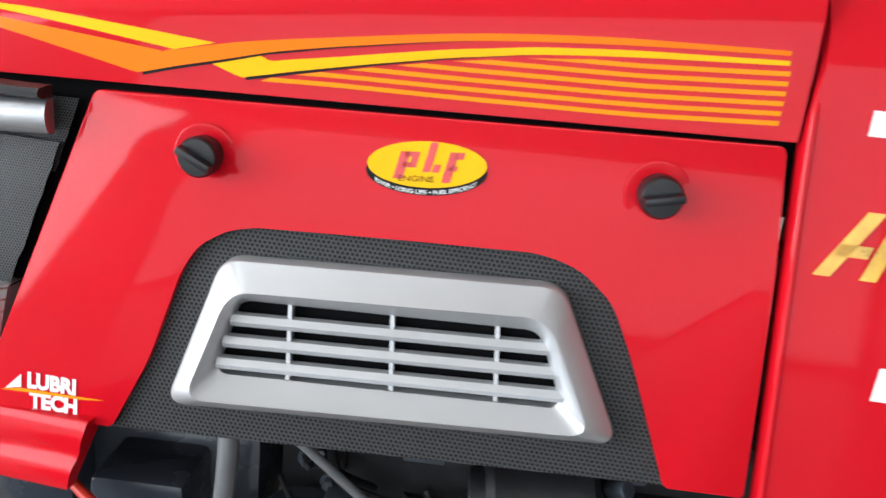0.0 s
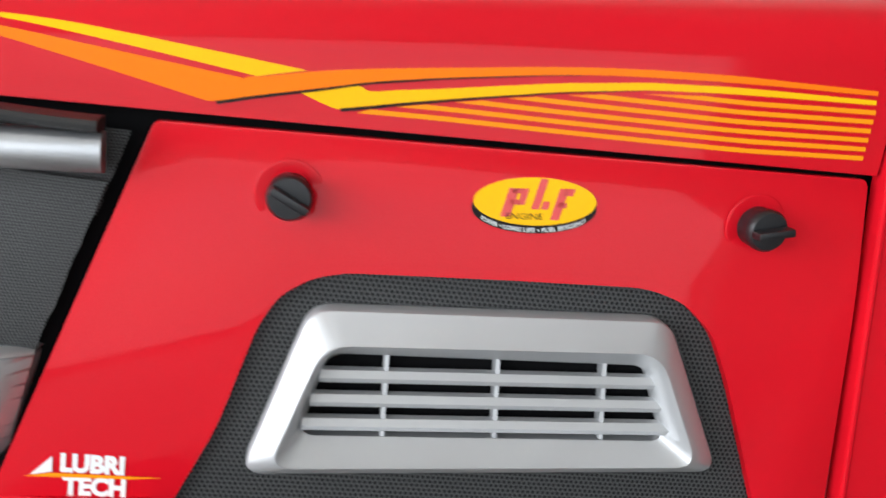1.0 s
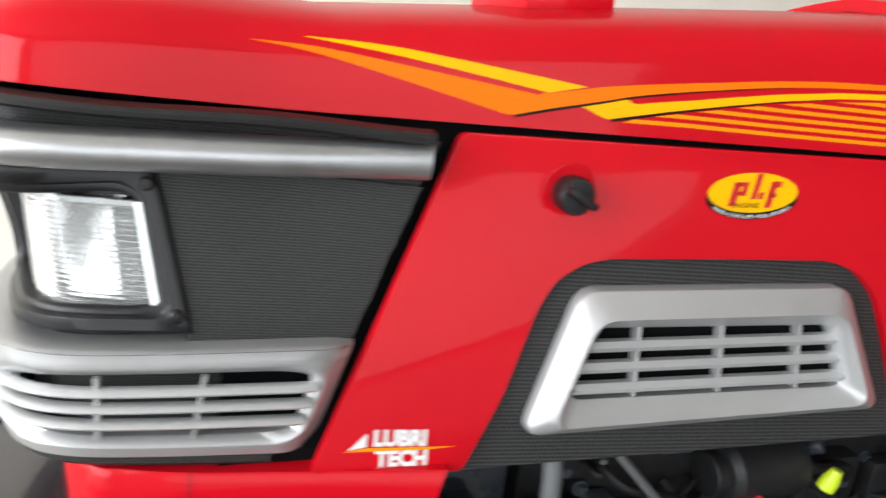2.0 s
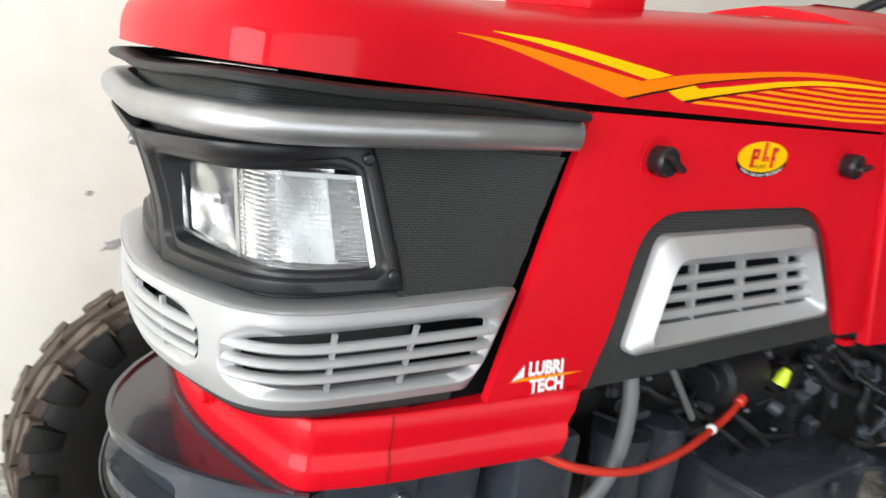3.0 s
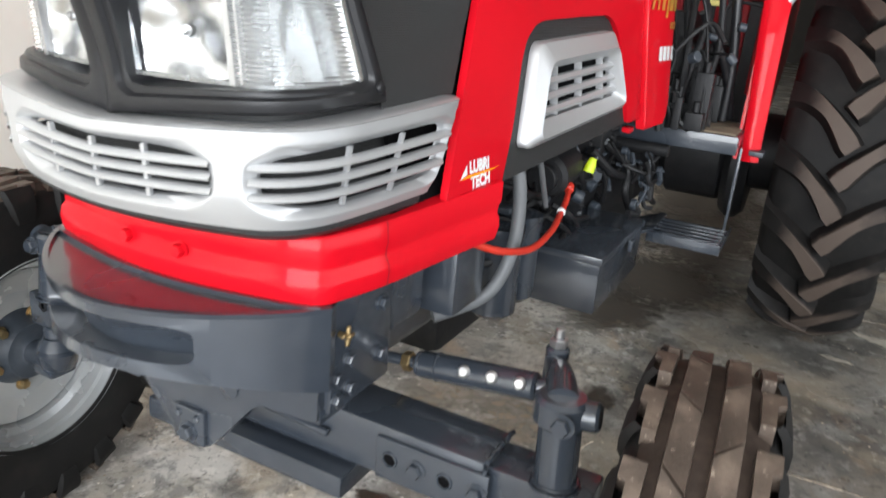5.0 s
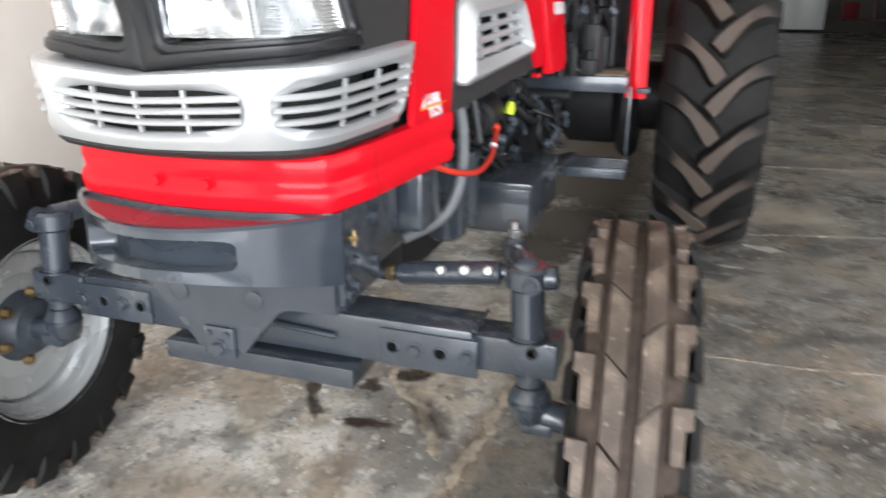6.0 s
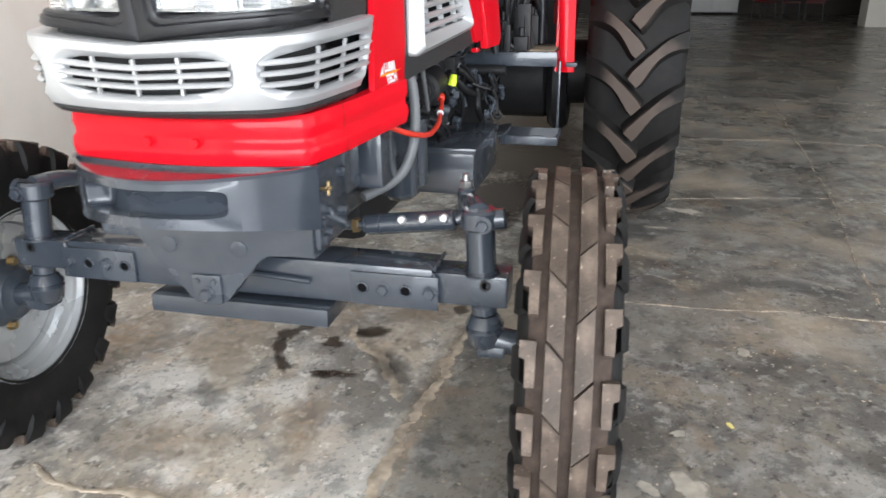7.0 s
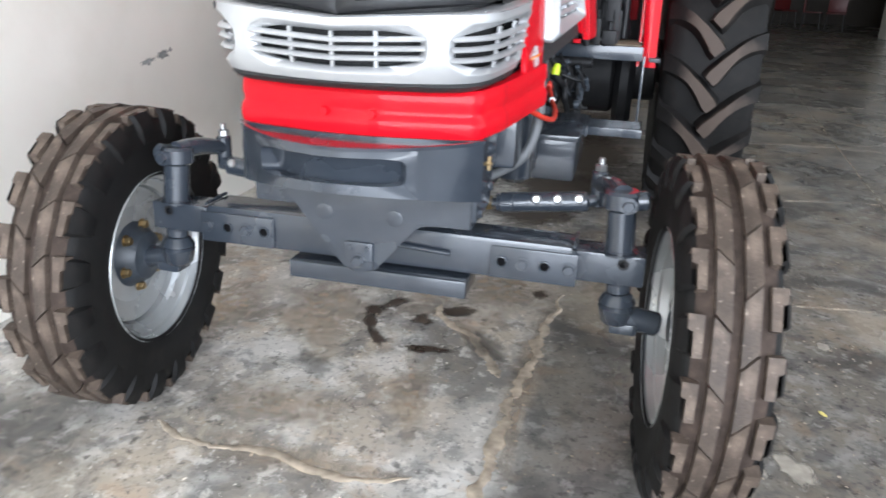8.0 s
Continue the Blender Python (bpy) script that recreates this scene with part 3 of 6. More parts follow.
# stripes on the bonnet's side
ORANGE_LOW = [(0.283, 1.271), (0.316, 1.280), (0.367, 1.292), (0.418, 1.305), (0.488, 1.318), (0.605, 1.336), (0.689, 1.344), (0.80, 1.351), (0.922, 1.3555)]
ORANGE_TOP = [(0.305, 1.294), (0.34, 1.302), (0.365, 1.308), (0.417, 1.317), (0.487, 1.327), (0.604, 1.343), (0.688, 1.351), (0.775, 1.356), (0.922, 1.360)]
YELLOW_LOW = [(0.395, 1.278), (0.415, 1.282), (0.446, 1.289), (0.49, 1.298), (0.536, 1.307), (0.607, 1.320), (0.691, 1.332), (0.778, 1.339), (0.923, 1.3465)]
YELLOW_TOP = [(0.421, 1.297), (0.445, 1.301), (0.489, 1.308), (0.551, 1.319), (0.606, 1.328), (0.69, 1.339), (0.777, 1.3455), (0.923, 1.351)]


def along_line(line, x):
    return float(np.interp(x, [p[0] for p in line], [p[1] for p in line]))


def band_between(top, low, x0, x1, lead_top, lead_low, proud=0.0012):
    xs = [x0 + (x1 - x0) * i / 12 for i in range(13)]
    return ribbon(lead_top + [(x, along_line(top, x)) for x in xs], lead_low + [(x, along_line(low, x)) for x in xs], lambda u, v: hood3(u, v, proud), 90)


part("stripe", ribbon([(0.010, 1.3133), (0.08, 1.3135), (0.19, 1.3048), (0.305, 1.2945)], [(0.010, 1.3127), (0.07, 1.3080), (0.165, 1.2915), (0.271, 1.2705)], hood3), ORANGE, hood, "orange stripe")
part("stripe", band_between(ORANGE_TOP, ORANGE_LOW, 0.325, 0.922, [(0.272, 1.2715), (0.305, 1.294)], [(0.2715, 1.2705), (0.283, 1.271)]), ORANGE, hood, "orange stripe")
part("stripe", ribbon([(0.062, 1.3225), (0.15, 1.3235), (0.26, 1.3165), (0.362, 1.3085)], [(0.062, 1.3215), (0.14, 1.3165), (0.23, 1.3075), (0.317, 1.2975)], lambda u, v: hood3(u, v, 0.0008)), YELLOW, hood, "yellow stripe")
part("stripe", band_between(YELLOW_TOP, YELLOW_LOW, 0.445, 0.923, [(0.357, 1.2885), (0.404, 1.3005), (0.421, 1.297)], [(0.357, 1.2875), (0.388, 1.2775), (0.40, 1.279)], 0.0008), YELLOW, hood, "yellow stripe")
for line, x0, x1 in ((ORANGE_LOW, 0.283, 0.62), (YELLOW_LOW, 0.395, 0.68)):
    xs = [x0 + (x1 - x0) * i / 10 for i in range(11)]
    part("stripe_shadow", ribbon([(x, along_line(line, x) - 0.0002) for x in xs], [(x, along_line(line, x) - 0.0034 + 0.0029 * i / 10) for i, x in enumerate(xs)], lambda u, v: hood3(u, v, 0.0014)), INK, hood, "thin black line")
SINK = [(0.415, 0.0150), (0.49, 0.0125), (0.612, 0.0110), (0.787, 0.0075), (0.925, 0.0)]
for k in range(6):
    top_z = 1.3415 - 0.0093 * k
    start = next((x for x in np.arange(0.41, 0.9, 0.004) if top_z - along_line(SINK, x) < along_line(YELLOW_LOW, x) - 0.003), 0.75)
    low = next((x for x in np.arange(0.41, 0.9, 0.002) if top_z - along_line(SINK, x) - 0.0046 < along_line(YELLOW_LOW, x) - 0.003), start)
    xs, xl = [[q + (0.925 - q) * i / 8 for i in range(9)] for q in (start, low)]
    part("stripe", ribbon([(x, top_z - along_line(SINK, x)) for x in xs], [(x, top_z - along_line(SINK, x) - 0.0046) for x in xl], hood3), ORANGE_LINE, hood, "amber stripe")

# side panels: an outline with the mesh opening cut out of its lower edge
PANEL = [(0.229, 1.2465), (0.095, 0.874), (0.262, 0.873), (0.302, 0.957), (0.335, 1.065), (0.353, 1.095), (0.383, 1.115), (0.414, 1.123), (0.567, 1.131), (0.719, 1.137),
         (0.761, 1.125), (0.797, 1.095), (0.825, 1.039), (0.877, 0.908), (0.958, 0.911), (0.949, 1.15), (0.9375, 1.2715)]


def side_panel(mirror):
    outline = rounded([Vector(p) for p in PANEL], [0.006, 0.004, 0.004, 0.02, 0.02, 0.012, 0.012, 0.012, 0.05, 0.02, 0.016, 0.016, 0.02, 0.004, 0.004, 0.05, 0.006], 4)
    sgn = -1 if mirror else 1
    return prism(outline, lambda u, v, d: Vector((u, sgn * (side_y(u, v) + d), v)), 0, 0.012, 0.0025)


left_panel = part("side_panel", side_panel(False), RED, tractor, "red side panel with an emblem, two knobs and a silver louvred vent")
right_panel = part("side_panel", side_panel(True), RED, tractor)

vent_out = rounded([Vector(p) for p in [(0.252, 0.868), (0.292, 0.957), (0.325, 1.068), (0.348, 1.103), (0.383, 1.123), (0.414, 1.131), (0.567, 1.139), (0.719, 1.145), (0.767, 1.132),
                                        (0.806, 1.098), (0.834, 1.04), (0.889, 0.906)]], 0.01, 3)
OUTER = [(0.328, 0.917), (0.383, 1.088), (0.745, 1.108), (0.822, 0.951)]
INNER = [(0.382, 0.958), (0.404, 1.044), (0.727, 1.058), (0.760, 0.978)]
BARS = [((0.397, 1.0215), (0.740, 1.0405)), ((0.390, 0.9965), (0.752, 1.0165)), ((0.384, 0.9715), (0.762, 0.9925))]
LIP = [(0.352, 0.932), (0.395, 1.060), (0.734, 1.080), (0.792, 0.962)]


def frame_rings(levels, to3):
    bm = bmesh.new()
    rows = [[bm.verts.new(to3(u, v, d)) for u, v in rounded([Vector(p) for p in o], r, 6)] for o, r, d in levels]
    for a, b in zip(rows, rows[1:]):
        for i in range(len(a)):
            j = (i + 1) % len(a)
            bm.faces.new((a[i], a[j], b[j], b[i]))
    return bm


def shrink(outline, d):
    c = sum((Vector(p) for p in outline), Vector((0, 0))) / len(outline)
    return [tuple(Vector(p) + (c - Vector(p)).normalized() * d) for p in outline]


def uv_plate(outline, to3):
    bm = bmesh.new()
    lay = bm.loops.layers.uv.new("uv")
    verts = [bm.verts.new(to3(u, v)) for u, v in outline]
    f = bm.faces.new(verts)
    for loop, (u, v) in zip(f.loops, outline):
        loop[lay].uv = (u, v)
    bmesh.ops.triangulate(bm, faces=[f])
    return bm


for sgn, owner in ((1, left_panel), (-1, right_panel)):
    def vent3(x, z, d=0.0, sgn=sgn):
        q = panel3(x, z, d)
        return Vector((q.x, sgn * q.y, q.z))
    part("vent_mesh", uv_plate(vent_out, lambda u, v: vent3(u, v, -0.010)), VENT_MESH, owner, "black perforated mesh round the vent")
    part("vent_frame", frame_rings([(OUTER, 0.022, -0.009), (OUTER, 0.022, 0.006), (shrink(OUTER, 0.003), 0.021, 0.010), (LIP, 0.026, 0.024), (shrink(LIP, 0.003), 0.025, 0.025),
                                    (shrink(LIP, 0.008), 0.022, 0.022), (INNER, 0.016, 0.004), (INNER, 0.016, -0.012)], vent3), SILVER, owner, "satin silver vent surround")
    # flat near-black sheet paints the shade between the louvres
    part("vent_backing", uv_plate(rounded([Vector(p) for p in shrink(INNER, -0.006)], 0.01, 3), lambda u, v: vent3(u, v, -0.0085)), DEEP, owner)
    for k in range(3):
        a, b = Vector(BARS[k][0]), Vector(BARS[k][1])
        sec = [(0.0075, 0.000), (0.0065, 0.007), (0.0, 0.011), (-0.006, 0.007), (-0.0065, 0.0)]
        bm = bmesh.new()
        r1, r2 = [[bm.verts.new(vent3(p.x, p.y + v, d)) for v, d in sec] for p in (a, b)]
        for i in range(len(sec)):
            j = (i + 1) % len(sec)
            bm.faces.new((r1[i], r1[j], r2[j], r2[i]))
        bm.faces.new(r1), bm.faces.new(r2[::-1])
        part("louvre", bm, SILVER, owner)
    for k, (xa, xb) in enumerate(((0.461, 0.464), (0.572, 0.578), (0.683, 0.690))):
        za, zb = 1.045 + 0.045 * (xa - 0.41), 0.960 + 0.055 * (xb - 0.39)
        part("louvre_strut", prism([(xb - 0.0022, zb), (xb + 0.0022, zb), (xa + 0.0022, za), (xa - 0.0022, za)], lambda u, v, d: vent3(u, v, d), -0.008, 0.006), SILVER, owner)

# fastening knobs in shallow dished recesses
for kx, kz, turn in ((0.355, 1.1935, -28), (0.823, 1.212, 12)):
    m = along(panel3(kx, kz, 0.0), panel3(kx, kz, 1.0))
    part("knob_dish", lathe([(0.0335, -0.0001), (0.0325, 0.0005), (0.030, 0.0005), (0.024, 0.0003), (0.0, 0.0003)], m, 48), RED, left_panel)
    part("knob", join(lathe([(0.0, 0.0), (0.0205, 0.0), (0.0205, 0.013), (0.0215, 0.015), (0.0215, 0.022), (0.019, 0.026), (0.0, 0.027)], m, 36),
                      box(-0.0195, 0.0195, -0.0042, 0.0042, 0.024, 0.040, 0.0025, m @ pose(0, 0, 0, 0, 0, turn))), BLACK, left_panel, "black quarter-turn knob")


# emblem
def badge3(u, v, d=0.0012):
    return panel3(0.591 + u - 0.03 * v, 1.2085 + v + 0.075 * u, d)


def ellipse(a, b, cv=0.0, n=48):
    return [(a * math.cos(2 * math.pi * i / n), cv + b * math.sin(2 * math.pi * i / n)) for i in range(n)]


def slanted(x0, z0, w, h, lean=0.2):
    return [(x0, z0), (x0 + w, z0), (x0 + w + lean * h, z0 + h), (x0 + lean * h, z0 + h)]


emblem = part("emblem", prism(ellipse(0.0625, 0.0245, -0.0035), lambda u, v, d: badge3(u, v, d), 0.0, 0.0014), INK, left_panel, "oval yellow and black emblem")
part("emblem_face", flat(ellipse(0.0615, 0.0235, 0.0035), lambda u, v: badge3(u, v, 0.0018)), YELLOW, left_panel)
for shape in (slanted(-0.034, -0.012, 0.010, 0.028, 0.24), slanted(-0.018, 0.000, 0.007, 0.016, 0.24), slanted(-0.024, 0.011, 0.010, 0.005, 0.24), slanted(-0.026, 0.000, 0.010, 0.005, 0.24), slanted(-0.004, -0.004, 0.008, 0.030, 0.24), slanted(0.006, -0.004, 0.007, 0.008, 0.24),
              slanted(0.016, -0.014, 0.009, 0.031, 0.24), slanted(0.027, 0.010, 0.010, 0.007, 0.24), slanted(0.022, -0.002, 0.009, 0.005, 0.24)):
    part("emblem_stroke", flat(shape, lambda u, v: badge3(u, v, 0.0022)), RED_INK, left_panel)
part("lettering", lettering("ENGINE", 0.0085, lambda u, v: badge3(u, v, 0.0023), -0.010, -0.0115, width=1.25), INK, left_panel, "small black word on yellow")


def arc3(u, v):
    k = u / 0.0625
    return badge3(0.0625 * math.sin(k * 1.25) * 0.99, v - 0.0240 * math.cos(k * 1.25) - 0.0008, 0.0023)


part("lettering", lettering("POWER \u2022 LONG LIFE \u2022 FUEL EFFICIENCY", 0.0058, arc3, 0.0, 0.0, width=0.98, bold=0.0001), WHITE, left_panel, "small white words on black")


# braking-system decal
def decal3(u, v):
    return panel3(0.188 + u, 0.899 + v, 0.0012)


part("lettering", lettering("LUBRI", 0.0245, decal3, 0.001, 0.0135, width=0.94, bold=0.0013), WHITE, left_panel, "white block letters")
part("lettering", lettering("TECH", 0.0245, decal3, 0.004, -0.0095, width=0.94, bold=0.0013), WHITE, left_panel, "white block letters")
part("lettering", lettering("BRAKING SYSTEM", 0.0064, decal3, 0.003, -0.0215, width=1.0), WHITE, left_panel, "tiny white words")
part("decal_arrow", flat([(-0.062, -0.0012), (-0.036, 0.0035), (0.066, 0.0045), (0.036, 0.0012)], lambda u, v: panel3(0.188 + u, 0.899 + v, 0.0014)), ORANGE_LINE, left_panel, "amber pointed line")
part("decal_wedge", flat([(-0.056, 0.0005), (-0.036, 0.0205), (-0.036, 0.0048)], lambda u, v: panel3(0.188 + u, 0.899 + v, 0.0013)), WHITE, left_panel)


# rear cowl behind the bonnet
def cowl_half(x):
    return 1 - 0.03 * max(0.0, (x - 1.12) / 0.1) ** 2


def cowl_rear(z):
    return 1.175 + 0.075 * min(1.0, max(0.0, (z - 0.88) / 0.45)) - 0.05 * max(0.0, (0.93 - z) / 0.05) ** 2


def cowl():
    bm = bmesh.new()
    rows = []
    n = 22
    for i in range(n + 1):
        t = i / n
        zs = seam_z(0.945) + 0.03
        half = []
        for j in range(13):
            z = 0.884 + (zs - 0.884) * (j / 12) ** 1.3
            x0 = 0.9505 + 0.019 * max(0.0, 1.27 - z) / 0.37
            x = x0 + (cowl_rear(z) - x0) * max(0.0, t - 1 / n)
            swell = 0.007 if i else -0.012
            half.append((x, (side_y(x, z) - swell) * cowl_half(x), z))
        for j in range(1, 15):
            th = math.pi / 2 * j / 14
            c, h = math.cos(th) ** (2 / 3.0), math.sin(th) ** (2 / 3.0)
            x = 0.955 + (cowl_rear(zs) - 0.02 * (1 - c) - 0.955) * max(0.0, t - 1 / n)
            drop = 0.0 if i else 0.02
            top = shoulder(0.945) + 0.009 - drop + 0.16 * max(0.0, x - 0.95)
            half.append((x, (side_y(x, zs) - (0.007 if i else -0.012)) * cowl_half(x) * c, zs + (top - zs) * h + 0.025 * max(0.0, 1 - c * 1.06) ** 1.1))
        full = half + [(x, -y, z) for x, y, z in reversed(half[:-1])]
        rows.append([bm.verts.new(p) for p in full])
    for a, b in zip(rows, rows[1:]):
        for j in range(len(a) - 1):
            bm.faces.new((a[j], b[j], b[j + 1], a[j + 1]))
    back = [bm.verts.new(v.co * 1.0 + Vector((-0.03, -0.02 if v.co.y > 0 else 0.02, 0))) for v in rows[-1]]
    for j in range(len(back) - 1):
        bm.faces.new((rows[-1][j], back[j], back[j + 1], rows[-1][j + 1]))
    return bm


rear_cowl = part("rear_cowl", cowl(), RED, tractor, "red rear cowl with white and gold badge bars")


lip = [(0.9505 + 0.019 * max(0.0, 1.27 - z) / 0.37, z) for z in (0.89, 0.95, 1.02, 1.09, 1.16, 1.23, 1.29)]
part("cowl_lip", tube([(x + 0.004, side_y(x, z) - 0.0065, z) for x, z in lip] + [(0.957, side_y(0.957, 1.31) * 0.985, 1.345), (0.958, side_y(0.957, 1.31) * 0.95, 1.390)], 0.0042, 5, 10), RED, rear_cowl)


def cowl3(x, z):
    return Vector((x, (side_y(x, z) - 0.008) * cowl_half(x) - 0.0012, z))


for k, (dx, w) in enumerate(((0, .026), (.03, .015), (.049, .014), (.067, .006), (.077, .014), (.095, .015), (.113, .010), (.127, .014))):
    part("badge_bar", flat(slanted(1.004 + dx * 1.25, 1.291, w * 1.15, 0.024 if k in (0, 2, 5) else 0.017, 0.05), cowl3), WHITE, rear_cowl, "white brand bar")
for k, (dx, z, w, h) in enumerate(((0.030, 1.155, .013, .066), (0.008, 1.176, .026, .012), (.058, 1.155, .02, .042), (.086, 1.138, .014, .06), (.108, 1.155, .03, .042), (.146, 1.155, .036, .044))):
    part("badge_bar", flat(slanted(0.985 + dx * 1.25, z, w * 1.2, h, 0.35), cowl3), GOLD, rear_cowl, "gold brand bar")
part("badge_bar", flat(slanted(0.978, 1.155, 0.017, 0.066, 0.62), cowl3), GOLD, rear_cowl, "gold brand bar")
for k in range(5):
    part("badge_bar", flat(slanted(1.135 + 0.017 * k, 1.112, 0.011, 0.018, 0.2), cowl3), GOLD, rear_cowl, "small gold bar")
for k, (dx, w) in enumerate(((0, .026), (.032, .026), (.064, .026), (.104, .022), (.132, .007))):
    part("badge_bar", flat(slanted(1.055 + dx, 1.038, w, 0.034, 0.1), cowl3), WHITE, rear_cowl, "white model bar")
part("dash_back", box(1.19, 1.205, -0.26, 0.26, 0.93, 1.50, 0.01), BLACK, rear_cowl, "black dashboard back")
part("latch_tab", box(0.945, 0.985, -0.335, -0.315, 0.874, 0.886, 0.002), RED, rear_cowl)
part("bonnet_cap", box(0.345, 0.475, -0.10, 0.10, 1.38, 1.49, 0.012), RED, tractor, "small red block on the bonnet")

# ---- the nose ----
NOSE = Plan([(0.225, -0.270), (0.10, -0.262), (-0.06, -0.250), (-0.145, -0.236), (-0.186, -0.206), (-0.206, -0.157), (-0.223, -0.08), (-0.229, 0)], 60)
# the brow, bar and trim above the lamps stand further forward and have squarer corners
UPPER = Plan([(0.225, -0.270), (0.10, -0.262), (-0.06, -0.251), (-0.152, -0.243), (-0.206, -0.224), (-0.232, -0.180), (-0.243, -0.09), (-0.248, 0)], 60)


def upper_s(s):
    return s * UPPER.end / NOSE.end


def nose_s(x, y):
    return NOSE.where(x, y)


def smooth(a, b, x):
    k = min(1.0, max(0.0, (x - a) / (b - a)))
    return k * k * (3 - 2 * k)


S_TURN, S_SIDE, S_REAR = (abs(nose_s(x, y)) for x, y in ((-0.196, -0.186), (-0.110, -0.242), (0.02, -0.256)))


def tumble(s, z):
    """How far the flanks of the nose lean in: most beside the lamps, less further back."""
    return -0.024 * smooth(S_TURN, S_SIDE, abs(s)) * (1 - 0.7 * smooth(S_REAR, NOSE.end, abs(s))) * min(1.2, max(0.0, (z - 1.035) / 0.115))


def fascia_piece(s0, s1, z0, z1, out=0.004, ns=60, nz=8, plan=NOSE):
    """A piece of perforated sheet; its rear end follows the slant of the side panel."""
    bm = bmesh.new()
    lay = bm.loops.layers.uv.new("uv")

    def lim(s, z):
        s = s(z) if callable(s) else s
        rear = plan.where(0.229 - 0.36 * (1.2465 - z) - 0.017, -0.262)
        return max(s, rear) if s < 0 else min(s, -rear)
    g = []
    for i in range(ns + 1):
        col = []
        for j in range(nz + 1):
            z = z0 + (z1 - z0) * j / nz
            a, b = lim(s0, z), lim(s1, z)
            s = a + (b - a) * i / ns
            col.append((bm.verts.new(plan.at(s, out + tumble(s, z)) + Vector((0, 0, z))), s, z))
        g.append(col)
    for a, b in zip(g, g[1:]):
        for j in range(nz):
            q = (a[j], b[j], b[j + 1], a[j + 1])
            f = bm.faces.new([v[0] for v in q])
            for loop, v in zip(f.loops, q):
                loop[lay].uv = (v[1], v[2])
    return bm


def bez_rear(z):
    return abs(nose_s(-0.074, 0.247)) + 0.012 + 0.046 * (1.10 - z) / 0.15


fascia = part("front_grille", join(fascia_piece(-NOSE.end, NOSE.end, 0.874, 0.905, -0.014), fascia_piece(-UPPER.end, UPPER.end, 1.150, 1.234, -0.012, plan=UPPER),
                                  fascia_piece(-NOSE.end, lambda z: -bez_rear(z), 1.00, 1.186, 0.001, 30, 12), fascia_piece(bez_rear, NOSE.end, 1.00, 1.186, 0.001, 30, 12)), MESH, tractor,
              "black perforated front grille")

part("grille_backing", fascia_piece(-NOSE.end, NOSE.end, 0.872, 1.030, -0.024), MESH, fascia, "black perforated sheet behind the louvres")


def tilt(s):
    """The upper rails sink a little towards the nose."""
    return -0.032 * (1 - min(1.0, abs(s) / UPPER.end))


bar_sec = [(0.0, 0.004)] + [(0.014 + 0.019 * math.cos(radians(a)), 0.022 + 0.0185 * math.sin(radians(a))) for a in range(-90, 91, 15)] + [(0.0, 0.041)]
part("grille_bar", sweep(UPPER, -UPPER.end + 0.034, UPPER.end - 0.034, [(o, z + 1.195) for o, z in bar_sec], 110, tilt, out_of=lambda s, o: o * (1 - 0.5 * min(1.0, max(0.0, (abs(s) - UPPER.end + 0.20) / 0.166)))), SILVER_BAR, fascia, "satin silver grille bar")
part("grille_trim", sweep(UPPER, -UPPER.end + 0.035, UPPER.end - 0.035, [(0.0, 1.2375), (0.018, 1.2355), (0.024, 1.2385), (0.025, 1.2425), (0.022, 1.2465), (0.010, 1.2490), (0.0, 1.2495)], 110,
                          lambda s: -0.013 * (1 - min(1.0, abs(s) / UPPER.end)) ** 2 + 0.0015 * math.sin(s * 23)), RUBBER, fascia, "black rubber trim")
part("grille_lower_trim", sweep(NOSE, -nose_s(0.055, 0.26), nose_s(0.055, 0.26), [(-0.020, 0.8665), (-0.012, 0.8665), (-0.002, 0.870), (0.007, 0.878), (0.009, 0.889), (-0.020, 0.889)], 80, uv=True), MESH, fascia,
     "dark mesh strip below the band")

# near-black sheets and block paint the dark inside the nose
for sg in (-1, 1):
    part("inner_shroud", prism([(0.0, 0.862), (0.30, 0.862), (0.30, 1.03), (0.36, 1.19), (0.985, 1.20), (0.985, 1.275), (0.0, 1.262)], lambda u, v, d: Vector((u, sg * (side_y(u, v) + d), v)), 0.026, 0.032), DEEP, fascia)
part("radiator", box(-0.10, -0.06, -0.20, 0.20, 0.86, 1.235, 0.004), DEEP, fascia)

# silver lower band with three louvred openings
BAND_OUT = 0.024


def band_lo(s):
    return 0.882 + 0.008 * min(1.0, abs(s) / 0.5)


def band_hi(s):
    k = min(1.0, abs(s) / 0.5)
    return 0.988 + 0.030 * k


def band3(s, v, d=0.0):
    z = band_lo(s) + (band_hi(s) - band_lo(s)) * v
    lean = 0.010 * (v - 0.4) - 0.009 * max(0.0, (0.36 - v) / 0.36) ** 1.6
    shear = 0.034 * (v - 0.5) * min(1.0, max(0.0, (abs(s) - 0.30) / 0.2))
    fold = min(1.0, max(0.0, (abs(s) - s_edge + 0.030) / 0.030))
    z += (0.5 - v) * 0.004 * fold ** 2
    p = NOSE.at(s + math.copysign(1, s) * shear, BAND_OUT + d + lean - 0.022 * fold ** 1.5)
    return Vector((p.x, p.y, z))


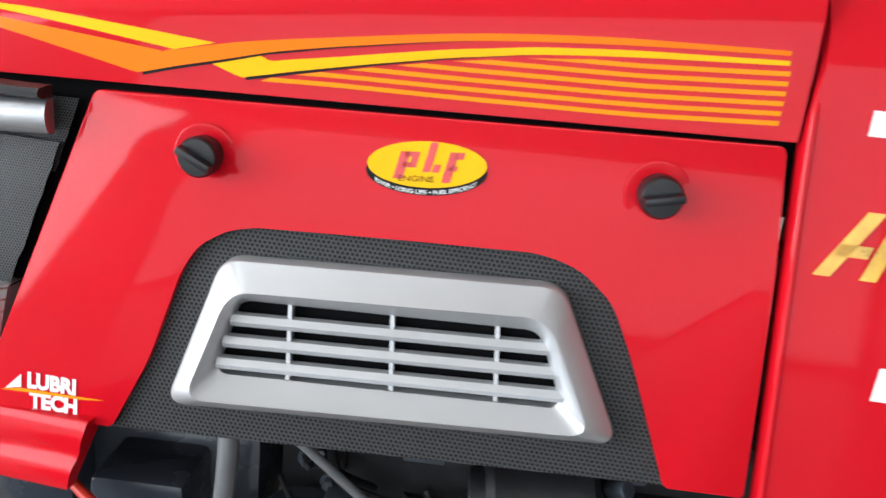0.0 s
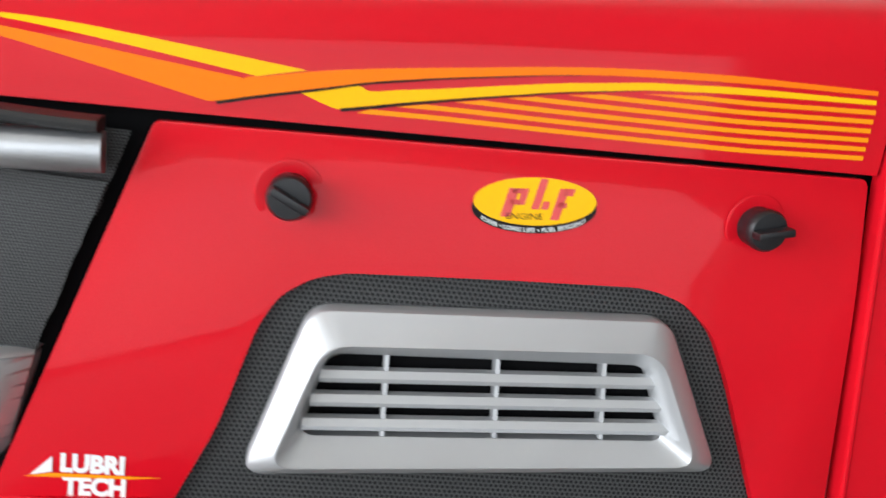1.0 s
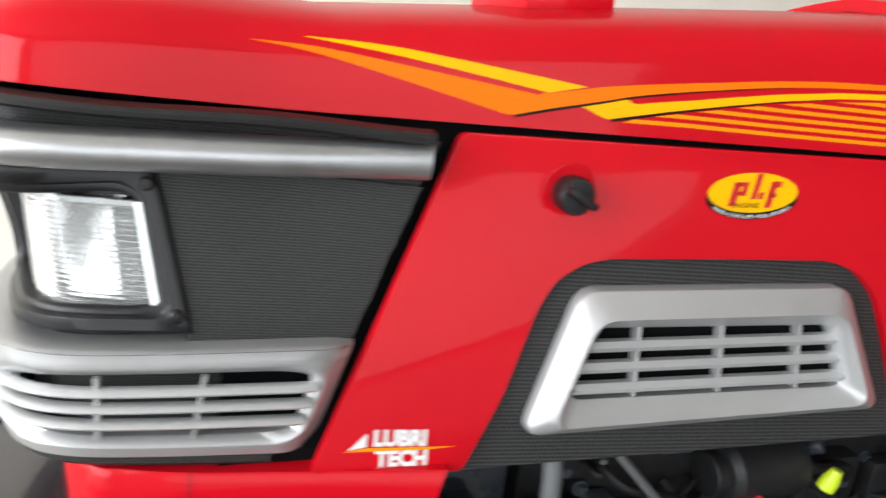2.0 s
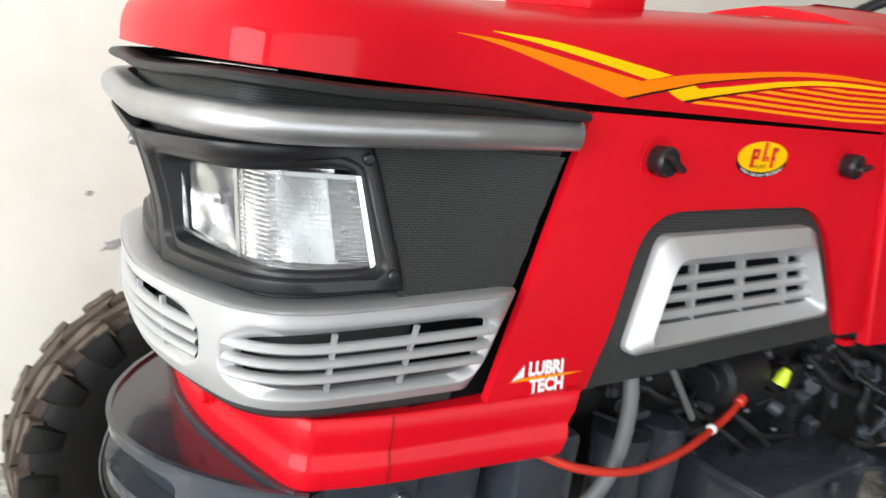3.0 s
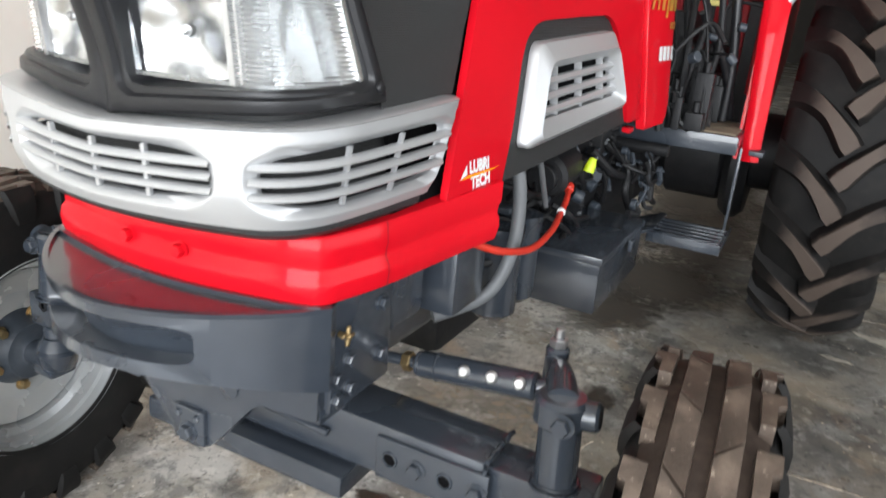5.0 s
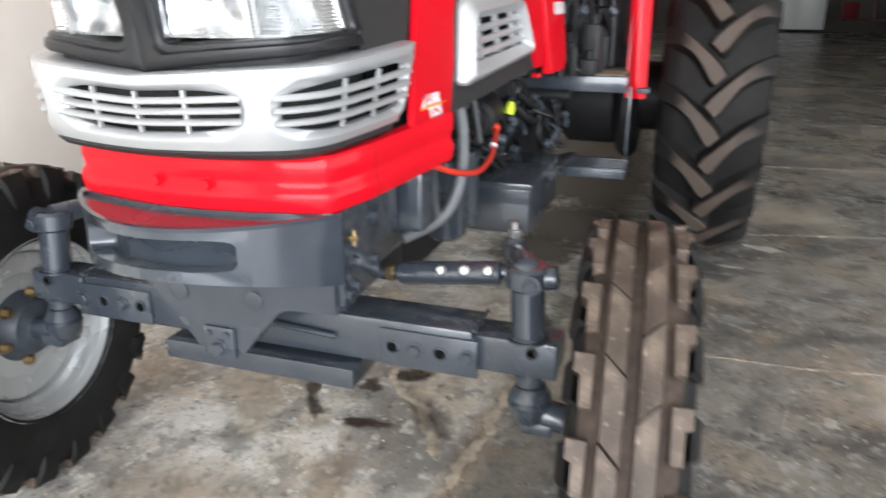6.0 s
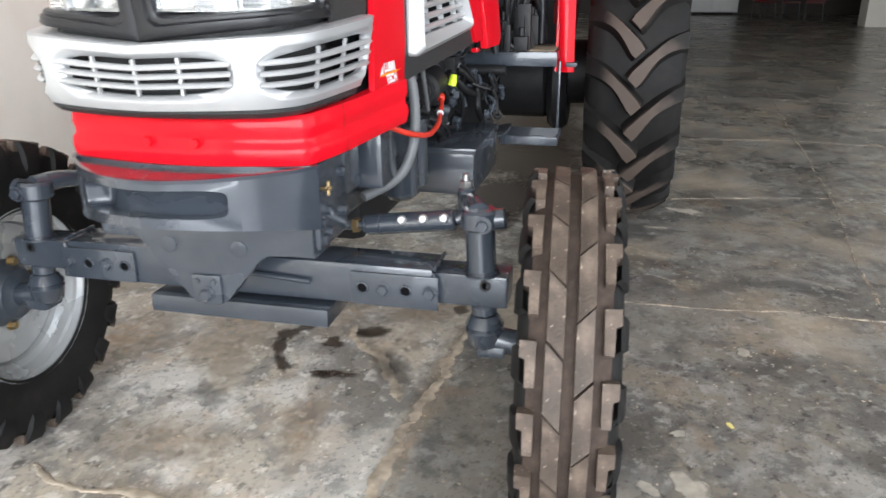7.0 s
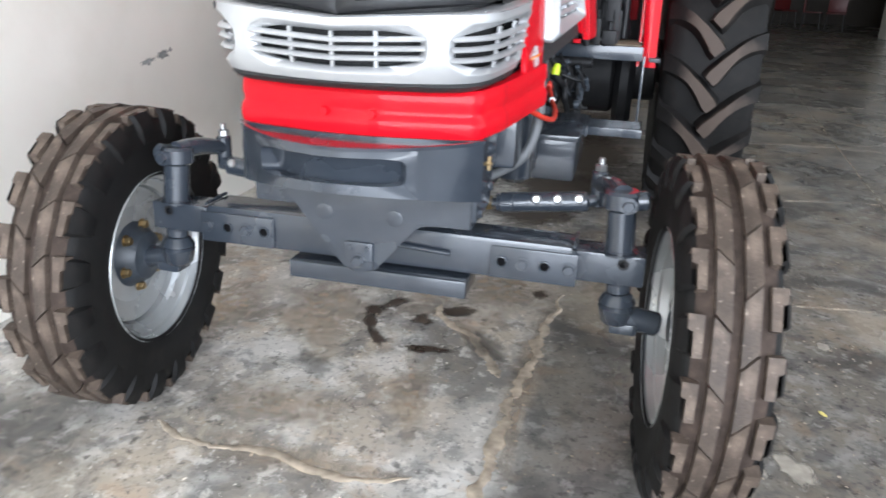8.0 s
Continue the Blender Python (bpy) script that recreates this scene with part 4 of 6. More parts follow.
s_tip, s_far = abs(nose_s(-0.188, 0.195)), abs(nose_s(0.084, 0.262))
s_mid = abs(nose_s(-0.215, 0.150))
s_split = (s_tip + s_mid) / 2
s_edge = abs(nose_s(0.115, 0.264))
LIPS = [(-0.01, -0.020), (0, -0.017), (0, -0.012), (0.02, -0.0105), (0.34, -0.0008), (0.40, 0.0006), (0.47, 0.0010), (0.7, 0.0), (1.0, 0.0)]
cells = [((-s_split, s_split, 0.0, 1.0), (0, 0.515, s_mid, 0.280)), ((-s_edge, -s_split, 0.0, 1.0), (-(s_tip + s_far) / 2, 0.485, (s_far - s_tip) / 2, 0.300)),
         ((s_split, s_edge, 0.0, 1.0), ((s_tip + s_far) / 2, 0.485, (s_far - s_tip) / 2, 0.300))]
band_bm = join(*[ring_cell(band3, r, h, LIPS, 220, 3.4, 7.0 * (1 if r[0] > 0 else -1 if r[1] < 0 else 0)) for r, h in cells])
for v0, dz in ((1.0, 0.006), (0.0, -0.004)):
    run = [-s_edge + 2 * s_edge * i / 120 for i in range(121)]
    rows = [[band3(s, v0, d) + Vector((0, 0, dz * k)) for s in run] for d, k in ((-0.0006, 0.05), (-0.003, 0.28), (-0.008, 0.45), (-0.030, 0.4), (-0.050, 0.3))]
    grid = [[band_bm.verts.new(p) for p in row] for row in rows]
    for a, b in zip(grid, grid[1:]):
        for i in range(120):
            band_bm.faces.new((a[i], a[i + 1], b[i + 1], b[i]))
for sg in (-1, 1):
    a, b = [[band_bm.verts.new(band3(sg * s_edge, i / 8, d)) for i in range(9)] for d in (0.0, -0.020)]
    for i in range(8):
        band_bm.faces.new((a[i], a[i + 1], b[i + 1], b[i]))
bmesh.ops.remove_doubles(band_bm, verts=band_bm.verts, dist=0.0006)
band = part("grille_band", band_bm, SILVER, tractor, "satin silver lower grille band with louvred openings", 32)


def slat(sa, sb, v, owner, thick=0.0044):
    bm = bmesh.new()
    sec = [(thick, -0.010), (thick, -0.007), (thick * 0.5, -0.002), (-thick * 0.5, 0.0012), (-thick, 0.0), (-thick, -0.008)]
    n = 24
    rows = []
    for i in range(n + 1):
        s = sa + (sb - sa) * i / n
        rows.append([bm.verts.new(band3(s, v, d + 0.0015) + Vector((0, 0, z))) for z, d in sec])
    for a, b in zip(rows, rows[1:]):
        for j in range(len(sec)):
            q = (j + 1) % len(sec)
            bm.faces.new((a[j], a[q], b[q], b[j]))
    part("louvre", bm, SILVER, owner)


for sa, sb, cv, hb, struts in ((-s_mid, s_mid, 0.515, 0.280, (-0.5, 0.0, 0.5)), (-s_far, -s_tip, 0.485, 0.300, (-0.28, 0.36)), (s_tip, s_far, 0.485, 0.300, (-0.36, 0.28))):
    c, half = (sa + sb) / 2, (sb - sa) / 2
    for k in (-0.46, 0.06, 0.56):
        w = half + 0.006
        slat(c - w, c + w, cv + hb * k, band)
    for k in struts:
        s = c + half * k
        bm = prism([(-0.0025, cv - hb), (0.0025, cv - hb), (0.0025, cv + hb), (-0.0025, cv + hb)], lambda u, v, d, s=s: band3(s + u, v, d), -0.009, -0.003)
        part("louvre_strut", bm, SILVER, band)

# lamp bezel and headlamps
LAMP_LO, LAMP_HI = 1.042, 1.142
s_lamp_in, s_lamp_mid, s_lamp_out = 0.032, abs(nose_s(-0.205, 0.158)), abs(nose_s(-0.074, 0.247)) - 0.006


def bez3(s, v, d=0.0):
    k = min(1.0, abs(s) / s_lamp_out)
    lo, hi = 1.012 + 0.008 * k, 1.166 + 0.020 * k
    s += math.copysign(1, s) * 0.046 * (0.5 - v) * max(0.0, k - 0.35) / 0.65
    swell = min(1.0, max(0.0, v)) ** 1.5
    if abs(s) < 0.004:
        d = max(d, 0.0085)
    flank = smooth(S_TURN, S_SIDE, abs(s))
    d += tumble(s, lo + (hi - lo) * v)
    p = NOSE.at(s, -0.004 - 0.008 * (1 - k) + d).lerp(UPPER.at(upper_s(s), 0.010 + d), swell * (1 - flank))
    return Vector((p.x, p.y, lo + (hi - lo) * v - 0.022 * max(0.0, 1 - v / 0.3) * (1 - k) ** 1.5 - 0.010 * v * (1 - k)))


s_bez = s_lamp_out + 0.030
BEZ = [(-0.03, -0.070), (-0.015, -0.034), (0, -0.008), (0.05, 0.001), (0.16, 0.003), (0.30, 0.003), (0.40, 0.010), (0.80, 0.012), (0.93, 0.009), (1.0, -0.008)]
bez_bm = join(*[ring_cell(bez3, (a, b, 0.0, 1.0), (cs, 0.485, hs, 0.325), BEZ, 96, 16.0) for a, b, cs, hs in
                ((-s_bez, 0, -(s_lamp_in + s_lamp_out) / 2, (s_lamp_out - s_lamp_in) / 2), (0, s_bez, (s_lamp_in + s_lamp_out) / 2, (s_lamp_out - s_lamp_in) / 2))])
bmesh.ops.remove_doubles(bez_bm, verts=bez_bm.verts, dist=0.0006)
bezel = part("lamp_bezel", bez_bm, BLACK, tractor, "satin black headlamp bezel", 50)
for sg in (-1, 1):
    for v in (0.12, 0.88):
        p = bez3(sg * (s_bez - 0.014), v, 0.010)
        q = bez3(sg * (s_bez - 0.014), v, 1.0)
        part("screw", lathe([(0, 0), (0.0075, 0), (0.0075, 0.003), (0.005, 0.0055), (0, 0.006)], along(p, q), 20), BLACK, bezel)


def lamp3(s, v, d):
    k = max(0.0, abs(s) / s_lamp_out - 0.35) / 0.65
    rear = min(1.0, max(0.0, (abs(s) - s_lamp_mid) / (s_lamp_out - s_lamp_mid)))
    sink = -0.016 * (1 - rear) + 0.012 * v * (1 - rear) + tumble(s, LAMP_LO + (LAMP_HI - LAMP_LO) * v)
    p = NOSE.at(s + math.copysign(1, s) * 0.024 * (0.5 - v) * k, 0.002 + d + sink)
    return Vector((p.x, p.y, LAMP_LO - 0.004 + (LAMP_HI - LAMP_LO + 0.008) * v))


def lamp_sheet(sa, sb, v0, v1, d, ns=24, nv=8, wave=None):
    bm = bmesh.new()
    g = [[bm.verts.new(lamp3(sa + (sb - sa) * i / ns, v0 + (v1 - v0) * j / nv, d + (wave(i / ns, j / nv) if wave else 0))) for j in range(nv + 1)] for i in range(ns + 1)]
    for a, b in zip(g, g[1:]):
        for j in range(nv):
            bm.faces.new((a[j], b[j], b[j + 1], a[j + 1]))
    return bm


def headlamp(sg):
    a, m, b = sg * (s_lamp_in - 0.002), sg * s_lamp_mid, sg * (s_lamp_out + 0.002)
    shell = lamp_sheet(a, b, -0.02, 1.02, -0.032, 40, 10, lambda u, v: -0.012 * math.sin(math.pi * min(1, u * 1.02)) * math.sin(math.pi * v))
    lamp = part("headlamp", shell, REFLECTOR, tractor, "clear headlamp with ribbed side lens and chrome reflector")
    part("lens", lamp_sheet(a, m, 0, 1, -0.006, 20, 8), LENS, lamp, "clear glass lens").visible_shadow = False

    def ribs(u, v):
        edge = 1.0 if u < 0.30 or u > 0.80 else 0.35
        return 0.0009 * edge * math.cos(v * 2 * math.pi * 20)
    part("side_lens", lamp_sheet(m + sg * 0.003, b, 0.0, 1.0, -0.006, 24, 160, ribs), FROSTED, lamp, "ribbed clear side lens").visible_shadow = False

    def bowl(u, v):
        comb = 0.0022 * math.cos(v * 2 * math.pi * 16) if u < 0.30 else 0.0016 * math.cos(v * 2 * math.pi * 22) if u > 0.80 else 0.0
        step = -0.004 if u < 0.30 or u > 0.80 else -0.014 * math.sin(math.pi * (u - 0.30) / 0.5) * math.sin(math.pi * v)
        return step + comb
    part("side_reflector", lamp_sheet(m, b, 0.02, 0.98, -0.020, 40, 140, bowl), PALE, lamp)
    for s in (a, m, b):
        part("lens_edge", prism([(-0.0034, 0.0), (0.0034, 0.0), (0.0034, 1.0), (-0.0034, 1.0)], lambda u, v, d, s=s: lamp3(s + u, v, d), -0.030, -0.0035), STEEL if s == m else REFLECTOR, lamp)
    for v0 in (0.0, 0.955):
        lo, hi = min(a, b), max(a, b)
        run = [lo + (hi - lo) * i / 24 for i in range(25)]
        part("lens_edge", ribbon([(s, v0 + 0.045) for s in run], [(s, v0) for s in run], lambda s, v: lamp3(s, v, -0.0045)), PALE, lamp)
    part("lens_divider", prism([(-0.0012, 0.03), (0.0012, 0.03), (0.0012, 0.97), (-0.0012, 0.97)], lambda u, v, d: lamp3(m + sg * 0.011 + u, v, d), -0.012, -0.0045), STEEL, lamp)
    facets = lamp_sheet(a + sg * 0.004, m - sg * 0.004, 0.04, 0.96, -0.026, 36, 28,
                        lambda u, v: -0.012 * math.sin(math.pi * u) * math.sin(math.pi * v) + 0.003 * abs(((v * 3) % 1) - 0.5) + 0.0012 * math.cos(u * 11 + v * 6))
    part("reflector", facets, REFLECTOR, lamp)
    c, f = lamp3(sg * (s_lamp_in + s_lamp_mid) / 2, 0.5, -0.034), lamp3(sg * (s_lamp_in + s_lamp_mid) / 2, 0.5, 0.0)
    part("bulb", lathe([(0, 0), (0.006, 0), (0.006, 0.008), (0.004, 0.012), (0, 0.013)], along(c, f), 20), STEEL, lamp)


headlamp(-1)
headlamp(1)
part("marker_bulb", lathe([(0, 0), (0.008, 0), (0.009, 0.006), (0.007, 0.018), (0, 0.02)], along(bez3(0.050, 0.82, -0.006), bez3(0.075, 0.80, 0.4)), 16), STEEL, bezel)

# red bumper
BUMP = Plan([(0.236, -0.314), (0.10, -0.290), (-0.027, -0.267), (-0.094, -0.2465), (-0.124, -0.234), (-0.139, -0.198), (-0.156, -0.12), (-0.166, -0.06), (-0.169, 0)], 8)
bump_sec = [(-0.030, 0.8645), (-0.002, 0.8645), (0.0, 0.862), (0.003, 0.836), (0.0, 0.826), (0.0, 0.816), (0.006, 0.808), (0.008, 0.797), (0.006, 0.781), (0.004, 0.776), (-0.008, 0.776)]


def bump_z(s):
    return 0.014 * max(0.0, (abs(s) - 0.25) / 0.28)


bumper_bm = sweep(BUMP, -BUMP.end, BUMP.end, bump_sec, 110, bump_z)
for v in bumper_bm.verts:
    if v.co.x > 0.12:
        v.co.x -= (v.co.x - 0.12) / 0.116 * 0.024 * (0.865 - v.co.z) / 0.09
bumper = part("front_bumper", bumper_bm, RED, tractor, "glossy red front bumper bent round the nose", 40)
for y in (-0.047, 0.046):
    part("bolt", join(hexbolt((-0.168, y, 0.816), (-1, 0, 0.05), 0.0095, 0.011)), RED, bumper)
seam_s = BUMP.where(-0.027, -0.267)
part("bumper_seam", sweep(BUMP, seam_s - 0.0011, seam_s + 0.0011, [(o + 0.0007, z) for o, z in bump_sec[1:-1]], 2, bump_z, closed=False), RED_DULL, bumper)

# weight bracket below the bumper
BLOCK = Plan([(-0.118, -0.249), (-0.128, -0.243), (-0.160, -0.219), (-0.208, -0.168), (-0.248, -0.108), (-0.270, -0.052), (-0.278, 0)], 8)


def block3(s, v, d=0.0):
    p = BLOCK.at(s, d)
    low = 0.690 - 0.036 * (p.x + 0.278) / 0.16
    return Vector((p.x, p.y, low + (0.770 - low) * v))


pocket = (-0.140, 0.172)
bl = join(ring_cell(block3, (pocket[0] - 0.02, pocket[1] + 0.02, 0, 1), ((pocket[0] + pocket[1]) / 2, 0.53, (pocket[1] - pocket[0]) / 2, 0.29),
                    [(-0.02, -0.046), (0.0, -0.040), (0.0, -0.004), (0.05, 0.0), (1, 0)], 64, 6.0))


def block_strip(a, b, n, v0=0.0, v1=1.0, d=0.0, d_top=None):
    bm = bmesh.new()
    g = [[bm.verts.new(block3(a + (b - a) * i / n, v0 + (v1 - v0) * j / 4, d if d_top is None else d + (d_top - d) * (j / 4) ** 1.6)) for j in range(5)] for i in range(n + 1)]
    for p, q in zip(g, g[1:]):
        for j in range(4):
            bm.faces.new((p[j], q[j], q[j + 1], p[j + 1]))
    return bm


bl = join(bl, block_strip(pocket[0] - 0.006, pocket[1] + 0.006, 40, 0.2, 0.86, -0.040, -0.008), block_strip(-BLOCK.end, pocket[0] - 0.02, 24), block_strip(pocket[1] + 0.02, BLOCK.end, 16))
n = 70
ends = []
for v in (1.0, 0.0):
    edge_pts = [bl.verts.new(block3(-BLOCK.end + 2 * BLOCK.end * i / n, v)) for i in range(n + 1)]
    back = [bl.verts.new((-0.06, BLOCK.at(-BLOCK.end + 2 * BLOCK.end * i / n).y * 0.90, 0.770 if v else 0.652)) for i in range(n + 1)]
    for i in range(n):
        bl.faces.new((edge_pts[i], edge_pts[i + 1], back[i + 1], back[i]))
    ends.append((edge_pts[0], back[0], edge_pts[-1], back[-1]))
for k in (0, 2):
    bl.faces.new((ends[0][k], ends[0][k + 1], ends[1][k + 1], ends[1][k]))
bracket = part("weight_bracket", bl, GREY, tractor, "glossy dark grey weight bracket with a hollow front", 40)
part("bracket_rim", sweep(BLOCK, -BLOCK.end, BLOCK.end, [(-0.004, 0.7685), (0.002, 0.768), (0.003, 0.7745), (-0.004, 0.7755)], 60), GREY, bracket)
part("bracket_rail", sweep(BUMP, -0.24, 0.24, [(-0.03, 0.770), (0.012, 0.770), (0.012, 0.7765), (-0.03, 0.7765)], 60), GREY, bracket)

# front support casting, pivot bracket
SIDE_Y = 0.238
support = part("front_support", box(-0.098, 0.052, -SIDE_Y, SIDE_Y, 0.602, 0.769, 0.008), GREY, tractor, "dark grey front support casting", 40)
part("support_body", box(0.04, 0.40, -0.165, 0.165, 0.56, 0.80, 0.02), GREY, support)
for sg in (-1, 1):
    part("support_lug", box(0.05, 0.17, *sorted((sg * 0.225, sg * 0.16)), 0.66, 0.790, 0.010), GREY, support)
    part("support_foot", box(0.21, 0.33, *sorted((sg * 0.262, sg * 0.15)), 0.64, 0.775, 0.012), GREY, support)
for x, z in ((-0.088, 0.655), (-0.058, 0.672), (-0.056, 0.628), (-0.086, 0.622), (0.02, 0.65), (0.02, 0.73)):
    part("bolt", hexbolt((x, -SIDE_Y, z), (0, -1, 0), 0.010, 0.009), GREY, support)
part("grease_fitting", join(rod((-0.086, -SIDE_Y, 0.722), (-0.088, -SIDE_Y - 0.022, 0.724), 0.004, 12), rod((-0.088, -SIDE_Y - 0.016, 0.710), (-0.086, -SIDE_Y - 0.016, 0.738), 0.0035, 12),
                            rod((-0.101, -SIDE_Y - 0.016, 0.728), (-0.074, -SIDE_Y - 0.016, 0.722), 0.003, 12)), BRASS, support, "small brass valve")
pivot = part("pivot_bracket", join(prism(rounded([Vector(p) for p in [(0.205, 0.690), (0.125, 0.592), (0.026, 0.474), (-0.026, 0.474), (-0.125, 0.590), (-0.228, 0.596), (-0.228, 0.650), (-0.228, 0.690)]],
                                                 [0.005, 0.005, 0.025, 0.025, 0.02, 0.005, 0.005, 0.005], 5), lambda u, v, d: Vector((d, u, v)), -0.114, -0.090, 0.003),
                                   box(-0.108, -0.03, -0.229, -0.105, 0.590, 0.611, 0.003), box(-0.108, -0.06, -0.226, 0.195, 0.609, 0.684, 0.003)), GREY, tractor, "dark grey triangular axle pivot bracket", 40)
part("pivot_plate", box(-0.122, -0.113, -0.031, 0.031, 0.484, 0.543, 0.004), GREY, pivot)
part("bolt", hexbolt((-0.122, 0.0, 0.503), (-1, 0, 0), 0.013, 0.012), GREY, pivot)
for y in (-0.018, 0.018):
    part("bolt", hexbolt((-0.122, y, 0.531), (-1, 0, 0), 0.006, 0.005, False), GREY, pivot)
for y in (-0.075, 0.075):
    part("boss", lathe([(0, 0), (0.017, 0), (0.017, 0.003), (0.013, 0.004), (0, 0.0035)], along((-0.114, y, 0.600), (-1, y, 0.600)), 24), GREY, pivot)

# axle beam with telescoping ends
beam = part("axle_beam", box(0.012, 0.112, -0.425, 0.425, 0.448, 0.538, 0.010), GREY, tractor, "dark grey box-section front axle beam", 40)
part("pivot_pin", rod((-0.091, 0.0, 0.528), (0.16, 0.0, 0.528), 0.022), GREY, beam)
part("cotter_rod", rod((0.004, -0.03, 0.502), (0.004, -0.165, 0.494), 0.006, 12), GREY, beam)
part("stop_bar", box(-0.018, 0.100, -0.206, 0.206, 0.400, 0.440, 0.004), GREY, beam, "flat bar below the axle")
for sg in (-1, 1):
    part("clamp_plate", box(0.004, 0.013, *sorted((sg * 0.252, sg * 0.437)), 0.452, 0.524, 0.003), GREY, beam)
    for k, y in enumerate((0.277, 0.322, 0.369, 0.420)):
        if k % 2:
            part("bolt", hexbolt((0.004, sg * y, 0.490), (-1, 0, 0), 0.0125, 0.010), GREY, beam)
        else:
            part("hole_rim", lathe([(0.0095, 0.0), (0.0095, 0.0012), (0.0108, 0.0030), (0.0128, 0.0026), (0.0140, 0.0)], along((0.0042, sg * y, 0.490), (-1, sg * y, 0.490)), 28), GREY, beam)
            # flat near-black disc paints the depth of the hole
            part("pin_hole_shade", lathe([(0, 0.0002), (0.0096, 0.0002), (0.0098, 0.0006)], along((0.0038, sg * y, 0.490), (-1, sg * y, 0.490)), 24), DEEP, beam)
    part("beam_extension", box(0.020, 0.098, *sorted((sg * 0.42, sg * 0.575)), 0.462, 0.530, 0.006), GREY, beam)
    part("extension_pin", lathe([(0, 0.0), (0.010, 0.0), (0.012, 0.002), (0.007, 0.002), (0.006, -0.006)], along((0.020, sg * 0.530, 0.510), (-1, sg * 0.530, 0.510)), 20), ENGINE, beam)
    for x0, x1, z0, z1 in ((0.0105, 0.0105, 0.455, 0.532), (0.016, 0.11, 0.5385, 0.5385)):
        run = [(x0 + (x1 - x0) * i / 9, sg * (0.427 + 0.0012 * (i % 2)), z0 + (z1 - z0) * i / 9 + 0.0008 * (i % 3)) for i in range(10)]
        part("weld_bead", tube(run, 0.0042, 3, 8), GREY, beam)
    king = part("kingpin", join(rod((0.040, sg * 0.520, 0.525), (0.046, sg * 0.512, 0.645), 0.030), rod((0.046, sg * 0.512, 0.62), (0.047, sg * 0.511, 0.662), 0.038, 24, 0.006), rod((0.040, sg * 0.520, 0.526), (0.0402, sg * 0.5198, 0.531), 0.037, 24), rod((0.0403, sg * 0.5196, 0.533), (0.0405, sg * 0.5194, 0.537), 0.034, 24)), GREY, tractor,
                "dark grey kingpin")
    part("steering_arm", tube([(0.047, sg * 0.511, 0.648), (0.10, sg * 0.49, 0.652), (0.165, sg * 0.463, 0.640)], lambda t: 0.026 - 0.008 * t, 6, 14), GREY, king)
    part("ball_joint", join(rod((0.170, sg * 0.460, 0.585), (0.170, sg * 0.460, 0.668), 0.018, 20, 0.004), rod((0.170, sg * 0.460, 0.668), (0.170, sg * 0.460, 0.685), 0.008, 12)), GREY, king)
    part("clamp_bolt", join(rod((0.0, sg * 0.525, 0.640), (0.085, sg * 0.535, 0.642), 0.007, 12), hexbolt((0.008, sg * 0.526, 0.640), (-1, 0, 0), 0.013, 0.012)), GREY, king)
    part("collar_boss", rod((0.047, sg * 0.53, 0.640), (0.050, sg * 0.565, 0.644), 0.021, 20, 0.004), GREY, king)
    part("castle_nut", join(rod((0.170, sg * 0.460, 0.668), (0.170, sg * 0.460, 0.682), 0.014, 6, 0.001), rod((0.170, sg * 0.460, 0.68), (0.170, sg * 0.460, 0.698), 0.0075, 12)), STEEL, king, "bright steel nut")
    part("knuckle", join(rod((0.040, sg * 0.524, 0.464), (0.040, sg * 0.526, 0.440), 0.026, 24, 0.004), rod((0.040, sg * 0.526, 0.440), (0.040, sg * 0.527, 0.415), 0.030, 28, 0.004, 0.040), rod((0.040, sg * 0.527, 0.416), (0.040, sg * 0.528, 0.368), 0.040, 28, 0.008, 0.034),
                         box(0.012, 0.070, *sorted((sg * 0.515, sg * 0.575)), 0.352, 0.378, 0.008), rod((0.040, sg * 0.53, 0.388), (0.048, sg * 0.62, 0.372), 0.027, 24, 0.006)), GREY, king)
    tie = part("steering_link", join(rod((0.1505, sg * 0.242, 0.5766), (0.155, sg * 0.442, 0.599), 0.023, 24, 0.004), rod((0.155, sg * 0.44, 0.599), (0.160, sg * 0.46, 0.605), 0.014),
                                     rod((0.1505, sg * 0.236, 0.5760), (0.1506, sg * 0.243, 0.5768), 0.021), rod((0.151, sg * 0.272, 0.5800), (0.1512, sg * 0.276, 0.5804), 0.0245), rod((0.150, sg * 0.17, 0.569), (0.1505, sg * 0.242, 0.5766), 0.010)), GREY, tractor, "grey steering link rod")
    part("link_nut", rod((0.1502, sg * 0.210, 0.5731), (0.1503, sg * 0.225, 0.5748), 0.0165, 6, 0.001), BRASS, tie, "brass nut")
    # caps on the rod, with white highlights put into their steel colour
    for y in (0.327, 0.374, 0.420):
        part("link_cap", lathe([(0, 0.0), (0.0105, 0.0), (0.0105, 0.003), (0.007, 0.006), (0, 0.006)], along((0.133, sg * y, 0.550 + 0.111 * y + 0.012), (0.0, sg * y, 0.640)), 16), STEEL, tie, "cap in bright steel, painting a highlight on the rod")


# ---- wheels ----
R_FRONT, W_FRONT = 0.372, 0.098


def shared(name, bm, mat):
    ob = part(name, bm, mat)
    scene.collection.objects.unlink(ob)
    return ob


